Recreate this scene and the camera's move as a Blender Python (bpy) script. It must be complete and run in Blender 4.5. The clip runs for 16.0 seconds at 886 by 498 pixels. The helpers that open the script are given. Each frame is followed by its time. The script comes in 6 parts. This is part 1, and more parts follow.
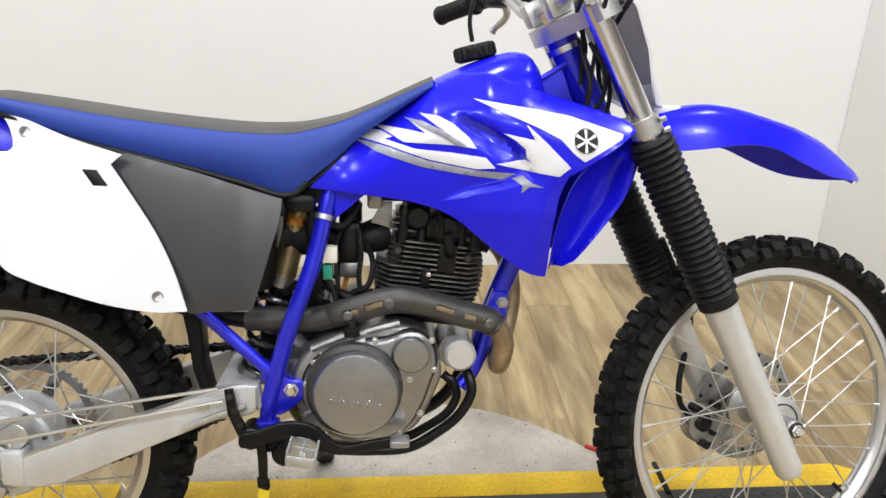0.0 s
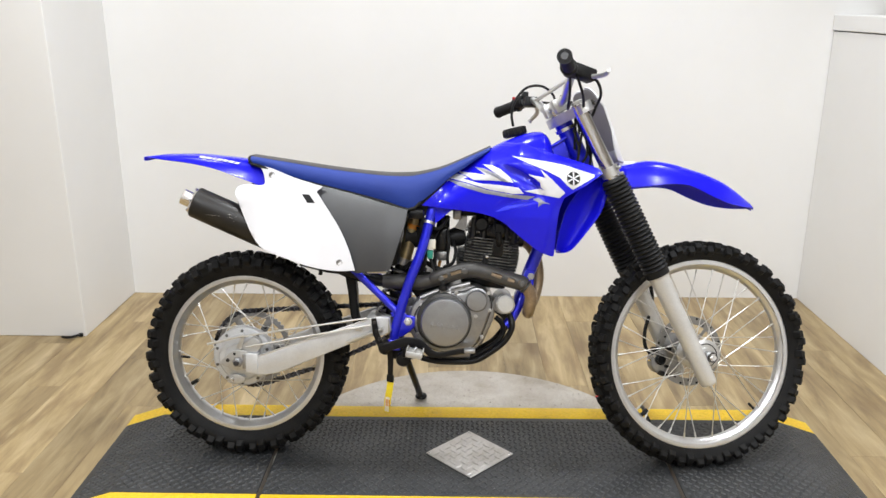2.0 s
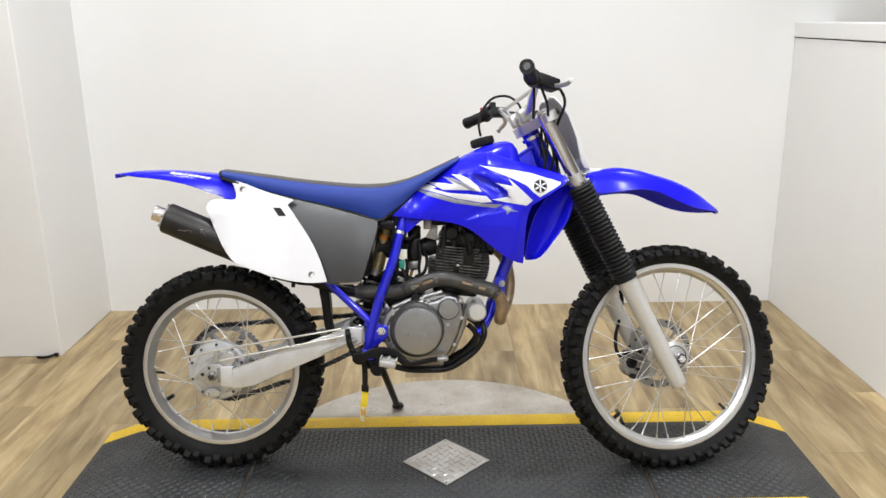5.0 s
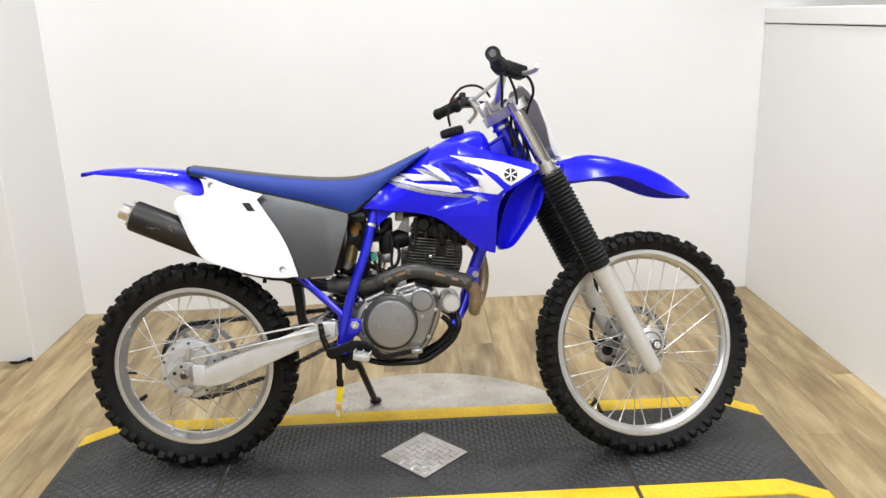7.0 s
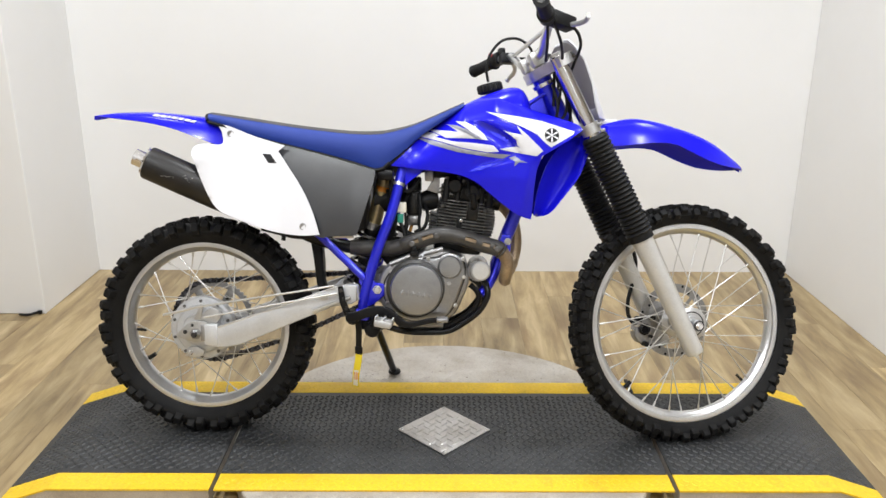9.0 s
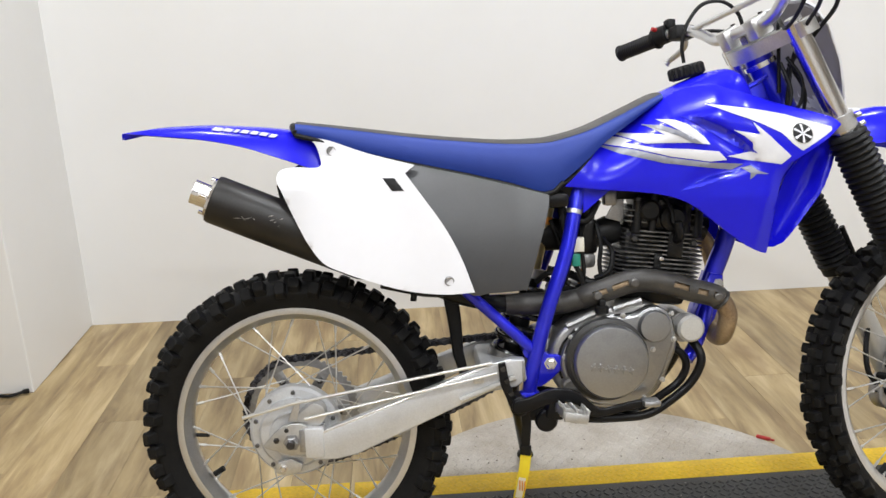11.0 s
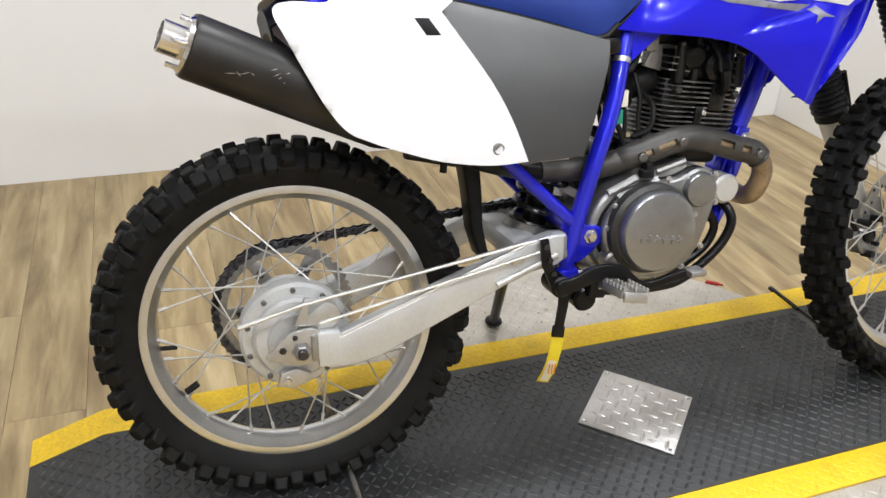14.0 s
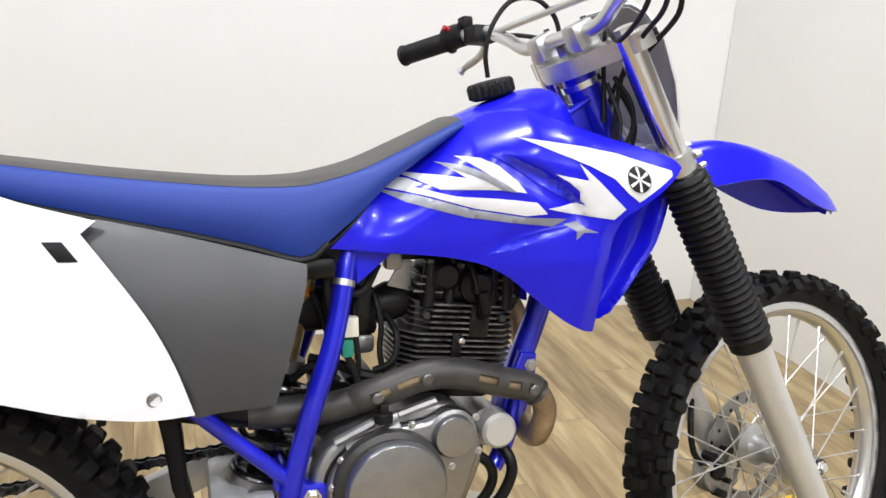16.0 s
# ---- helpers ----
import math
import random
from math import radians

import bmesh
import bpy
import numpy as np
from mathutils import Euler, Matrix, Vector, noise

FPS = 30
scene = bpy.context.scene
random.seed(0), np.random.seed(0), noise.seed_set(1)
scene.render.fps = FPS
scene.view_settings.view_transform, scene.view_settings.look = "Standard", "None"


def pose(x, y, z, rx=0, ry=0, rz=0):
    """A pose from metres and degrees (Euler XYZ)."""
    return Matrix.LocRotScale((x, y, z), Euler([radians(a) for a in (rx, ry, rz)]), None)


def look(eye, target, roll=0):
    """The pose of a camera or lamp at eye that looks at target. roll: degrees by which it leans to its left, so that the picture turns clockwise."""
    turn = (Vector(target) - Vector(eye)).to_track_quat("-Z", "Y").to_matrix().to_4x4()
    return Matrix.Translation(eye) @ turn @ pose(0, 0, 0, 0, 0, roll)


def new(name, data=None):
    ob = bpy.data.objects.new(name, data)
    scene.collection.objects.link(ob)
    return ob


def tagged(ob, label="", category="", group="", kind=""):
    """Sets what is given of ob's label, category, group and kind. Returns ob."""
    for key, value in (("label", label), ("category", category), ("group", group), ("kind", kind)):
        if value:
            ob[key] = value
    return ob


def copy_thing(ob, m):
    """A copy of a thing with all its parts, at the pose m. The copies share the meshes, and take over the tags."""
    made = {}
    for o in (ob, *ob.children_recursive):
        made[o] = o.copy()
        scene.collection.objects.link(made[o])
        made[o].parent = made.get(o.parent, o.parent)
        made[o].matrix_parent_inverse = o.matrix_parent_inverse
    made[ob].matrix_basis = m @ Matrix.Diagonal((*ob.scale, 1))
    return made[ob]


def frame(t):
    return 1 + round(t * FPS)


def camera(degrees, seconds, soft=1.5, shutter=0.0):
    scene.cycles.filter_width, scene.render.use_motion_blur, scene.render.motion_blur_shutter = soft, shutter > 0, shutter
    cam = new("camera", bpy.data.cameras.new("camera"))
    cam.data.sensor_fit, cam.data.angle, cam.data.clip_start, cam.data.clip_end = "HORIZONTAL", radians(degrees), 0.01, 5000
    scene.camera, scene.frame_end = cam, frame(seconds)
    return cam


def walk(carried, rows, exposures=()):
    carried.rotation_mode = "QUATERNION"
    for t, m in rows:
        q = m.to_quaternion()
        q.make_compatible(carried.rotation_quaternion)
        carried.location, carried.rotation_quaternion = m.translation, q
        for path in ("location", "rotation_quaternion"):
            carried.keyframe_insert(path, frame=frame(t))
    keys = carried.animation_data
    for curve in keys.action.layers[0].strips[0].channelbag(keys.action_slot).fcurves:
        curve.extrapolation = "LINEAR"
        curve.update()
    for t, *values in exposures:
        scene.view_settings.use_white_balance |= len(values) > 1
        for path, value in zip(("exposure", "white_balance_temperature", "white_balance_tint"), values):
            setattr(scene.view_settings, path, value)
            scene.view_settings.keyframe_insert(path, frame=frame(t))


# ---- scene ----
cam = camera(57.5, 16.0)
PATH = [
    (0, (-0.038, -1.17, 1.198), (0.12, 0.658, 0.402), 1.6),
    (0.5, (0.024, -1.506, 1.23), (0.061, 0.395, 0.609), 3.5),
    (1, (0.053, -1.776, 1.332), (0.111, 0.128, 0.723), -0.1),
    (1.5, (-0.044, -2.099, 1.306), (-0.076, -0.19, 0.71), -1.1),
    (2, (-0.051, -2.199, 1.329), (-0.08, -0.286, 0.746), 0.2),
    (2.5, (-0.021, -2.205, 1.325), (-0.001, -0.282, 0.775), -0.3),
    (3, (-0.018, -2.221, 1.324), (-0.004, -0.292, 0.794), -0.5),
    (3.5, (-0.01, -2.226, 1.323), (0.025, -0.292, 0.814), -0.8),
    (3.7, (-0.015, -2.23, 1.329), (0.003, -0.303, 0.793), -0.6),
    (5.8, (-0.018, -2.231, 1.319), (-0.002, -0.309, 0.766), -1.1),
    (6, (-0.004, -2.232, 1.315), (0.009, -0.306, 0.775), -1.4),
    (6.5, (0.009, -2.228, 1.314), (0.036, -0.299, 0.786), -2.2),
    (7, (0.018, -2.222, 1.303), (0.071, -0.302, 0.745), -1.9),
    (7.5, (0.014, -2.217, 1.3), (0.053, -0.295, 0.751), -1.7),
    (8, (0.011, -2.188, 1.289), (0.021, -0.286, 0.669), -2.0),
    (8.2, (0.009, -2.174, 1.28), (0.02, -0.277, 0.648), -1.4),
    (10.3, (-0.278, -1.76, 1.155), (-0.267, 0.159, 0.59), 1.5),
    (10.5, (-0.369, -1.679, 1.159), (-0.276, 0.21, 0.509), 0.5),
    (11, (-0.479, -1.413, 1.126), (-0.351, 0.489, 0.523), -1.6),
    (11.5, (-0.59, -1.177, 1.166), (-0.331, 0.702, 0.53), -0.9),
    (12, (-0.761, -1.054, 1.152), (-0.298, 0.738, 0.394), 1.3),
    (12.5, (-0.893, -1.028, 1.12), (-0.35, 0.706, 0.284), 0.1),
    (13, (-0.927, -1.034, 1.081), (-0.425, 0.608, 0.055), 2.6),
    (13.3, (-0.922, -1.03, 1.084), (-0.387, 0.6, 0.056), 3.4),
    (13.5, (-0.905, -1.041, 1.089), (-0.347, 0.606, 0.1), 3.4),
    (14, (-0.849, -1.058, 1.09), (-0.226, 0.565, 0.101), 3.1),
    (14.5, (-0.789, -1.052, 1.107), (-0.075, 0.575, 0.19), 2.4),
    (15, (-0.666, -1.076, 1.132), (0.086, 0.596, 0.332), -0.2),
    (15.5, (-0.513, -1.102, 1.147), (0.157, 0.642, 0.434), 0.8),
    (16, (-0.357, -0.945, 1.12), (0.3, 0.834, 0.483), 3.0),
]
walk(cam, [(t, look(eye, target, roll)) for t, eye, target, roll in PATH],
     exposures=[(0.0, 0.08), (0.5, 0.12), (2.0, 0.06), (3.0, -0.06), (3.7, -0.08), (5.8, 0.06), (8.2, 0.1), (10.3, -0.04), (11.5, -0.02), (12.5, 0.03), (13.5, 0.08), (16.0, 0.12)])

# ---- world and lights ----
world = bpy.data.worlds.new("world")
scene.world = world
world.use_nodes = True
world.node_tree.nodes["Background"].inputs[0].default_value = (0.8, 0.88, 1.0, 1)
world.node_tree.nodes["Background"].inputs[1].default_value = 0.15
CEILING = 2.75
LAMPS = [(x, y) for y in (-3.1, -1.45, 0.2) for x in (-1.3, 0.0, 1.3)]
LAMP_POWER = 20.3
for lx, ly in LAMPS:
    lamp = bpy.data.lights.new("ceiling_lamp", "AREA")
    lamp.shape, lamp.size, lamp.energy, lamp.color = "DISK", 0.22, LAMP_POWER, (0.95, 0.985, 1.03)
    lamp_ob = new("ceiling_lamp", lamp)
    lamp_ob.matrix_world = pose(lx, ly, CEILING - 0.05)


# ---- materials ----
def material(name, colour, rough=0.5, metal=0.0, dark=None, scale=8.0, spread=(0.35, 0.7), fine=0.0, fine_scale=300.0,
             bump=0.0, bump_scale=200.0, coat=0.0, per_object=0.0, rough_to=None, stretch=(1, 1, 1), spec=0.5):
    """A surface with stains at one scale, grain at a finer one, and relief."""
    m = bpy.data.materials.new(name)
    m.use_nodes = True
    n, li = m.node_tree.nodes, m.node_tree.links
    b = n["Principled BSDF"]
    b.inputs["Roughness"].default_value, b.inputs["Metallic"].default_value = rough, metal
    b.inputs["Coat Weight"].default_value, b.inputs["Coat Roughness"].default_value = coat, 0.06
    b.inputs["Specular IOR Level"].default_value = spec
    co = n.new("ShaderNodeTexCoord")
    mp = n.new("ShaderNodeMapping")
    mp.inputs["Scale"].default_value = stretch
    li.new(co.outputs["Object"], mp.inputs["Vector"])
    big = n.new("ShaderNodeTexNoise")
    big.inputs["Scale"].default_value, big.inputs["Detail"].default_value, big.inputs["Roughness"].default_value = scale, 6, 0.65
    li.new(mp.outputs["Vector"], big.inputs["Vector"])
    ramp = n.new("ShaderNodeMapRange")
    ramp.inputs["From Min"].default_value, ramp.inputs["From Max"].default_value = spread
    li.new(big.outputs["Fac"], ramp.inputs["Value"])
    mix = n.new("ShaderNodeMix")
    mix.data_type = "RGBA"
    mix.inputs["A"].default_value = (*colour, 1)
    mix.inputs["B"].default_value = (*(dark or [c * 0.86 for c in colour]), 1)
    li.new(ramp.outputs["Result"], mix.inputs["Factor"])
    out = mix.outputs["Result"]
    if fine:
        gr = n.new("ShaderNodeTexNoise")
        gr.inputs["Scale"].default_value, gr.inputs["Detail"].default_value = fine_scale, 3
        li.new(mp.outputs["Vector"], gr.inputs["Vector"])
        fr = n.new("ShaderNodeMapRange")
        fr.inputs["From Min"].default_value, fr.inputs["From Max"].default_value = 0.3, 0.7
        fr.inputs["To Min"].default_value, fr.inputs["To Max"].default_value = 1 - fine, 1 + fine
        li.new(gr.outputs["Fac"], fr.inputs["Value"])
        hv = n.new("ShaderNodeHueSaturation")
        li.new(out, hv.inputs["Color"])
        li.new(fr.outputs["Result"], hv.inputs["Value"])
        out = hv.outputs["Color"]
    if per_object:
        info = n.new("ShaderNodeObjectInfo")
        pr = n.new("ShaderNodeMapRange")
        pr.inputs["To Min"].default_value, pr.inputs["To Max"].default_value = 1 - per_object, 1 + per_object
        li.new(info.outputs["Random"], pr.inputs["Value"])
        hv = n.new("ShaderNodeHueSaturation")
        li.new(out, hv.inputs["Color"])
        li.new(pr.outputs["Result"], hv.inputs["Value"])
        out = hv.outputs["Color"]
    li.new(out, b.inputs["Base Color"])
    if rough_to is not None:
        rr = n.new("ShaderNodeMapRange")
        rr.inputs["From Min"].default_value, rr.inputs["From Max"].default_value = 0.3, 0.7
        rr.inputs["To Min"].default_value, rr.inputs["To Max"].default_value = rough, rough_to
        li.new(big.outputs["Fac"], rr.inputs["Value"])
        li.new(rr.outputs["Result"], b.inputs["Roughness"])
    if bump:
        bn = n.new("ShaderNodeTexNoise")
        bn.inputs["Scale"].default_value, bn.inputs["Detail"].default_value = bump_scale, 4
        li.new(mp.outputs["Vector"], bn.inputs["Vector"])
        bp = n.new("ShaderNodeBump")
        bp.inputs["Strength"].default_value, bp.inputs["Distance"].default_value = bump, 0.002
        li.new(bn.outputs["Fac"], bp.inputs["Height"])
        li.new(bp.outputs["Normal"], b.inputs["Normal"])
    return m


def wood_material():
    """Greige oak planks: streaks along the plank, blotches, and a tone of its own for each plank."""
    m = bpy.data.materials.new("oak_plank")
    m.use_nodes = True
    n, li = m.node_tree.nodes, m.node_tree.links
    b = n["Principled BSDF"]
    co, info = n.new("ShaderNodeTexCoord"), n.new("ShaderNodeObjectInfo")
    shift = n.new("ShaderNodeVectorMath")
    shift.operation = "MULTIPLY_ADD"
    comb = n.new("ShaderNodeCombineXYZ")
    for k in range(3):
        li.new(info.outputs["Random"], comb.inputs[k])
    li.new(comb.outputs["Vector"], shift.inputs[0])
    shift.inputs[1].default_value = (37, 61, 23)
    li.new(co.outputs["Object"], shift.inputs[2])
    mp = n.new("ShaderNodeMapping")
    mp.inputs["Scale"].default_value = (9, 1.0, 1)
    li.new(shift.outputs["Vector"], mp.inputs["Vector"])
    streak = n.new("ShaderNodeTexNoise")
    streak.inputs["Scale"].default_value, streak.inputs["Detail"].default_value = 2.2, 8
    streak.inputs["Roughness"].default_value, streak.inputs["Distortion"].default_value = 0.62, 0.5
    li.new(mp.outputs["Vector"], streak.inputs["Vector"])
    mp2 = n.new("ShaderNodeMapping")
    mp2.inputs["Scale"].default_value = (5, 1.2, 1)
    li.new(shift.outputs["Vector"], mp2.inputs["Vector"])
    blot = n.new("ShaderNodeTexNoise")
    blot.inputs["Scale"].default_value, blot.inputs["Detail"].default_value = 2.6, 5
    li.new(mp2.outputs["Vector"], blot.inputs["Vector"])
    ramp = n.new("ShaderNodeValToRGB")
    e = ramp.color_ramp.elements
    e[0].position, e[0].color = 0.30, (0.190, 0.126, 0.060, 1)
    e[1].position, e[1].color = 0.72, (0.54, 0.422, 0.240, 1)
    mid = e.new(0.5)
    mid.color = (0.365, 0.268, 0.132, 1)
    li.new(streak.outputs["Fac"], ramp.inputs["Fac"])
    mix = n.new("ShaderNodeMix")
    mix.data_type = "RGBA"
    mix.inputs["B"].default_value = (0.200, 0.128, 0.058, 1)
    br = n.new("ShaderNodeMapRange")
    br.inputs["From Min"].default_value, br.inputs["From Max"].default_value, br.inputs["To Max"].default_value = 0.52, 0.70, 0.75
    li.new(blot.outputs["Fac"], br.inputs["Value"])
    li.new(br.outputs["Result"], mix.inputs["Factor"])
    li.new(ramp.outputs["Color"], mix.inputs["A"])
    knots = n.new("ShaderNodeTexVoronoi")
    knots.inputs["Scale"].default_value = 1.7
    mp3 = n.new("ShaderNodeMapping")
    mp3.inputs["Scale"].default_value = (2.6, 1.0, 1)
    li.new(shift.outputs["Vector"], mp3.inputs["Vector"])
    wob = n.new("ShaderNodeMix")
    wob.data_type = "VECTOR"
    wob.inputs["Factor"].default_value = 0.12
    li.new(mp3.outputs["Vector"], wob.inputs["A"])
    li.new(streak.outputs["Color"], wob.inputs["B"])
    li.new(wob.outputs["Result"], knots.inputs["Vector"])
    kr = n.new("ShaderNodeMapRange")
    kr.inputs["From Min"].default_value, kr.inputs["From Max"].default_value = 0.03, 0.13
    kr.inputs["To Min"].default_value, kr.inputs["To Max"].default_value = 0.7, 0.0
    li.new(knots.outputs["Distance"], kr.inputs["Value"])
    knot = n.new("ShaderNodeMix")
    knot.data_type = "RGBA"
    knot.inputs["B"].default_value = (0.095, 0.055, 0.025, 1)
    li.new(kr.outputs["Result"], knot.inputs["Factor"])
    li.new(mix.outputs["Result"], knot.inputs["A"])
    tone = n.new("ShaderNodeMapRange")
    tone.inputs["To Min"].default_value, tone.inputs["To Max"].default_value = 0.80, 1.18
    li.new(info.outputs["Random"], tone.inputs["Value"])
    hv = n.new("ShaderNodeHueSaturation")
    li.new(knot.outputs["Result"], hv.inputs["Color"])
    li.new(tone.outputs["Result"], hv.inputs["Value"])
    li.new(hv.outputs["Color"], b.inputs["Base Color"])
    b.inputs["Roughness"].default_value = 0.38
    bp = n.new("ShaderNodeBump")
    bp.inputs["Strength"].default_value, bp.inputs["Distance"].default_value = 0.15, 0.001
    li.new(streak.outputs["Fac"], bp.inputs["Height"])
    li.new(bp.outputs["Normal"], b.inputs["Normal"])
    return m


WOOD = wood_material()
WALL = material("white_wall_paint", (0.82, 0.815, 0.805), 0.55, dark=(0.79, 0.785, 0.77), scale=1.3, bump=0.05, bump_scale=350)
WALL_GREY = material("grey_wall_paint", (0.5, 0.48, 0.46), 0.6, scale=1.5)
CEIL = material("ceiling_paint", (0.8, 0.8, 0.8), 0.8, scale=1.2)
JOINT = material("dark_joint", (0.13, 0.095, 0.055), 0.8)
RUBBER_MAT = material("black_rubber_mat", (0.025, 0.026, 0.027), 0.48, dark=(0.044, 0.045, 0.046), scale=7, spread=(0.45, 0.8), fine=0.3,
                      fine_scale=160, bump=0.15, bump_scale=400, rough_to=0.42)
YELLOW = material("yellow_strip", (0.80, 0.52, 0.015), 0.45, dark=(0.55, 0.34, 0.02), scale=14, spread=(0.55, 0.85), fine=0.12, fine_scale=120, bump=0.1)
STEEL = material("checker_plate", (0.62, 0.60, 0.58), 0.36, 0.85, dark=(0.40, 0.37, 0.33), scale=9, spread=(0.45, 0.8), fine=0.1, rough_to=0.5)
STEEL_DULL = material("worn_checker_plate", (0.54, 0.505, 0.455), 0.46, 0.45, dark=(0.36, 0.31, 0.25), scale=6, spread=(0.4, 0.75), fine=0.15, rough_to=0.55)
GLOW = bpy.data.materials.new("lamp_glow")
GLOW.use_nodes = True
GLOW.node_tree.nodes["Principled BSDF"].inputs["Emission Color"].default_value = (1, 0.95, 0.87, 1)
GLOW.node_tree.nodes["Principled BSDF"].inputs["Emission Strength"].default_value = 6
TYRE = material("tyre_rubber", (0.006, 0.006, 0.0065), 0.58, dark=(0.012, 0.0115, 0.011), spec=0.16, scale=20, fine=0.2, bump=0.2, bump_scale=250)
ALU = material("brushed_aluminium", (0.64, 0.64, 0.635), 0.36, 0.9, dark=(0.48, 0.475, 0.46), scale=14, fine=0.06, rough_to=0.46, bump=0.05)
ALU_RIM = material("rim_aluminium", (0.74, 0.745, 0.755), 0.29, 0.95, dark=(0.62, 0.625, 0.635), scale=12, fine=0.05)
# Darkened for the shadow round the clutch cover; fins, nuts and hub share it.
DARK_CAST = material("dull_dark_casting", (0.07, 0.07, 0.069), 0.42, 0.6, dark=(0.05, 0.048, 0.045), scale=22, fine=0.1)
CAST = material("cast_aluminium", (0.39, 0.39, 0.395), 0.38, 0.85, dark=(0.24, 0.23, 0.22), scale=18, spread=(0.4, 0.7), fine=0.08, bump=0.15, bump_scale=500)
COVER = material("worn_engine_cover", (0.34, 0.345, 0.355), 0.31, 0.88, dark=(0.25, 0.25, 0.255), scale=11, spread=(0.45, 0.75), fine=0.05, bump=0.08, bump_scale=400)
FORK_SILVER = material("silver_fork_paint", (0.60, 0.595, 0.575), 0.42, 0.35, dark=(0.54, 0.53, 0.51), scale=10, fine=0.05)
CHROME = material("chrome", (0.84, 0.84, 0.86), 0.19, 1.0, dark=(0.72, 0.71, 0.70), scale=20)
SPOKE = material("spoke_steel", (0.72, 0.715, 0.70), 0.36, 0.85)
BLACK = material("black_plastic", (0.007, 0.007, 0.0075), 0.45, spec=0.20, dark=(0.015, 0.015, 0.015), scale=16, bump=0.1)
BLACK_PAINT = material("black_paint", (0.005, 0.005, 0.006), 0.32, spec=0.24, dark=(0.014, 0.013, 0.012), scale=22, spread=(0.5, 0.8), fine=0.2)
ENGINE_BLACK = material("black_engine_metal", (0.005, 0.005, 0.0055), 0.30, 0.0, spec=0.3, dark=(0.024, 0.022, 0.020), scale=30, spread=(0.5, 0.8), fine=0.3)
FIN_EDGE = material("fin_metal", (0.26, 0.255, 0.25), 0.30, 0.6, dark=(0.020, 0.020, 0.020), scale=40, fine=0.2)
BLUE = material("glossy_blue_plastic", (0.010, 0.009, 0.72), 0.24, spec=0.30, dark=(0.009, 0.008, 0.62), scale=5, coat=0.10, fine=0.02)
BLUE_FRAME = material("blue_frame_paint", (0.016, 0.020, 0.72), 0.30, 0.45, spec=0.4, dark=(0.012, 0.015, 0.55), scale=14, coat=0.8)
SEAT_BLUE = material("blue_seat_vinyl", (0.016, 0.046, 0.29), 0.5, spec=0.35, dark=(0.013, 0.038, 0.25), scale=7, bump=0.2, bump_scale=600)
SEAT_TOP = material("dark_seat_vinyl", (0.055, 0.052, 0.050), 0.6, dark=(0.08, 0.075, 0.07), scale=9, bump=0.25, bump_scale=700)
WHITE = material("white_plastic", (0.76, 0.76, 0.79), 0.33, dark=(0.72, 0.72, 0.75), scale=6)
GREY = material("dark_grey_plastic", (0.026, 0.027, 0.031), 0.36, spec=0.9, dark=(0.036, 0.037, 0.041), scale=8, fine=0.06, bump=0.06, bump_scale=500)
DECAL_WHITE = material("white_decal", (0.74, 0.74, 0.77), 0.30, dark=(0.68, 0.68, 0.72), scale=30)
DECAL_GREY = material("grey_decal", (0.30, 0.31, 0.36), 0.3, dark=(0.22, 0.23, 0.28), scale=30)
DECAL_BLUE = material("blue_decal", (0.03, 0.06, 0.42), 0.3)
PIPE = material("heat_stained_pipe", (0.44, 0.34, 0.22), 0.45, 0.65, dark=(0.22, 0.15, 0.09), scale=12, fine=0.15)
SHIELD = material("grey_heat_shield", (0.042, 0.040, 0.038), 0.45, 0.2, dark=(0.075, 0.070, 0.064), scale=18, fine=0.15)
SILENCER = material("matt_black_silencer", (0.010, 0.0095, 0.009), 0.40, spec=0.4, dark=(0.020, 0.0175, 0.016), scale=16, fine=0.15)
SCRATCH = material("bare_scratch", (0.35, 0.33, 0.31), 0.5, 0.3)
BRASS = material("brassy_shock", (0.50, 0.40, 0.20), 0.35, 0.8, dark=(0.28, 0.22, 0.13), scale=30)
CHAIN = material("oily_chain", (0.09, 0.085, 0.085), 0.35, 0.8, dark=(0.03, 0.03, 0.03), scale=60)
CHAIN_LINK = material("chain_steel", (0.15, 0.155, 0.19), 0.28, 0.85, dark=(0.016, 0.015, 0.016), scale=70, spread=(0.3, 0.6))
DISC = material("brake_disc_steel", (0.33, 0.325, 0.31), 0.38, 0.8, dark=(0.26, 0.25, 0.24), scale=20, fine=0.1)
BOLT_GREY = material("dull_bolt", (0.17, 0.165, 0.16), 0.4, 0.6, dark=(0.09, 0.085, 0.08), scale=40)
ARM_ALU = material("satin_arm_aluminium", (0.66, 0.67, 0.685), 0.40, 0.45, dark=(0.56, 0.565, 0.575), scale=14, fine=0.05, rough_to=0.48, bump=0.05)
# Grey for the shaded back of the white number plate.
PLATE_SHADE = material("shaded_plate_back", (0.36, 0.345, 0.38), 0.45, dark=(0.30, 0.285, 0.31), scale=9)
SPRING = material("glossy_dark_spring", (0.16, 0.16, 0.165), 0.22, 0.9, dark=(0.06, 0.058, 0.055), scale=30)
GRIME = material("dark_grime", (0.13, 0.105, 0.08), 0.7)
FLECK = material("dried_paint_fleck", (0.45, 0.44, 0.42), 0.6)
TAG = material("yellow_tag", (0.85, 0.68, 0.03), 0.5, dark=(0.75, 0.55, 0.02), scale=30)
TAG_PAPER = material("paper_label", (0.85, 0.82, 0.70), 0.6)
ORANGE = material("orange_print", (0.75, 0.28, 0.03), 0.6)
RED = material("red_plastic", (0.42, 0.02, 0.02), 0.4)
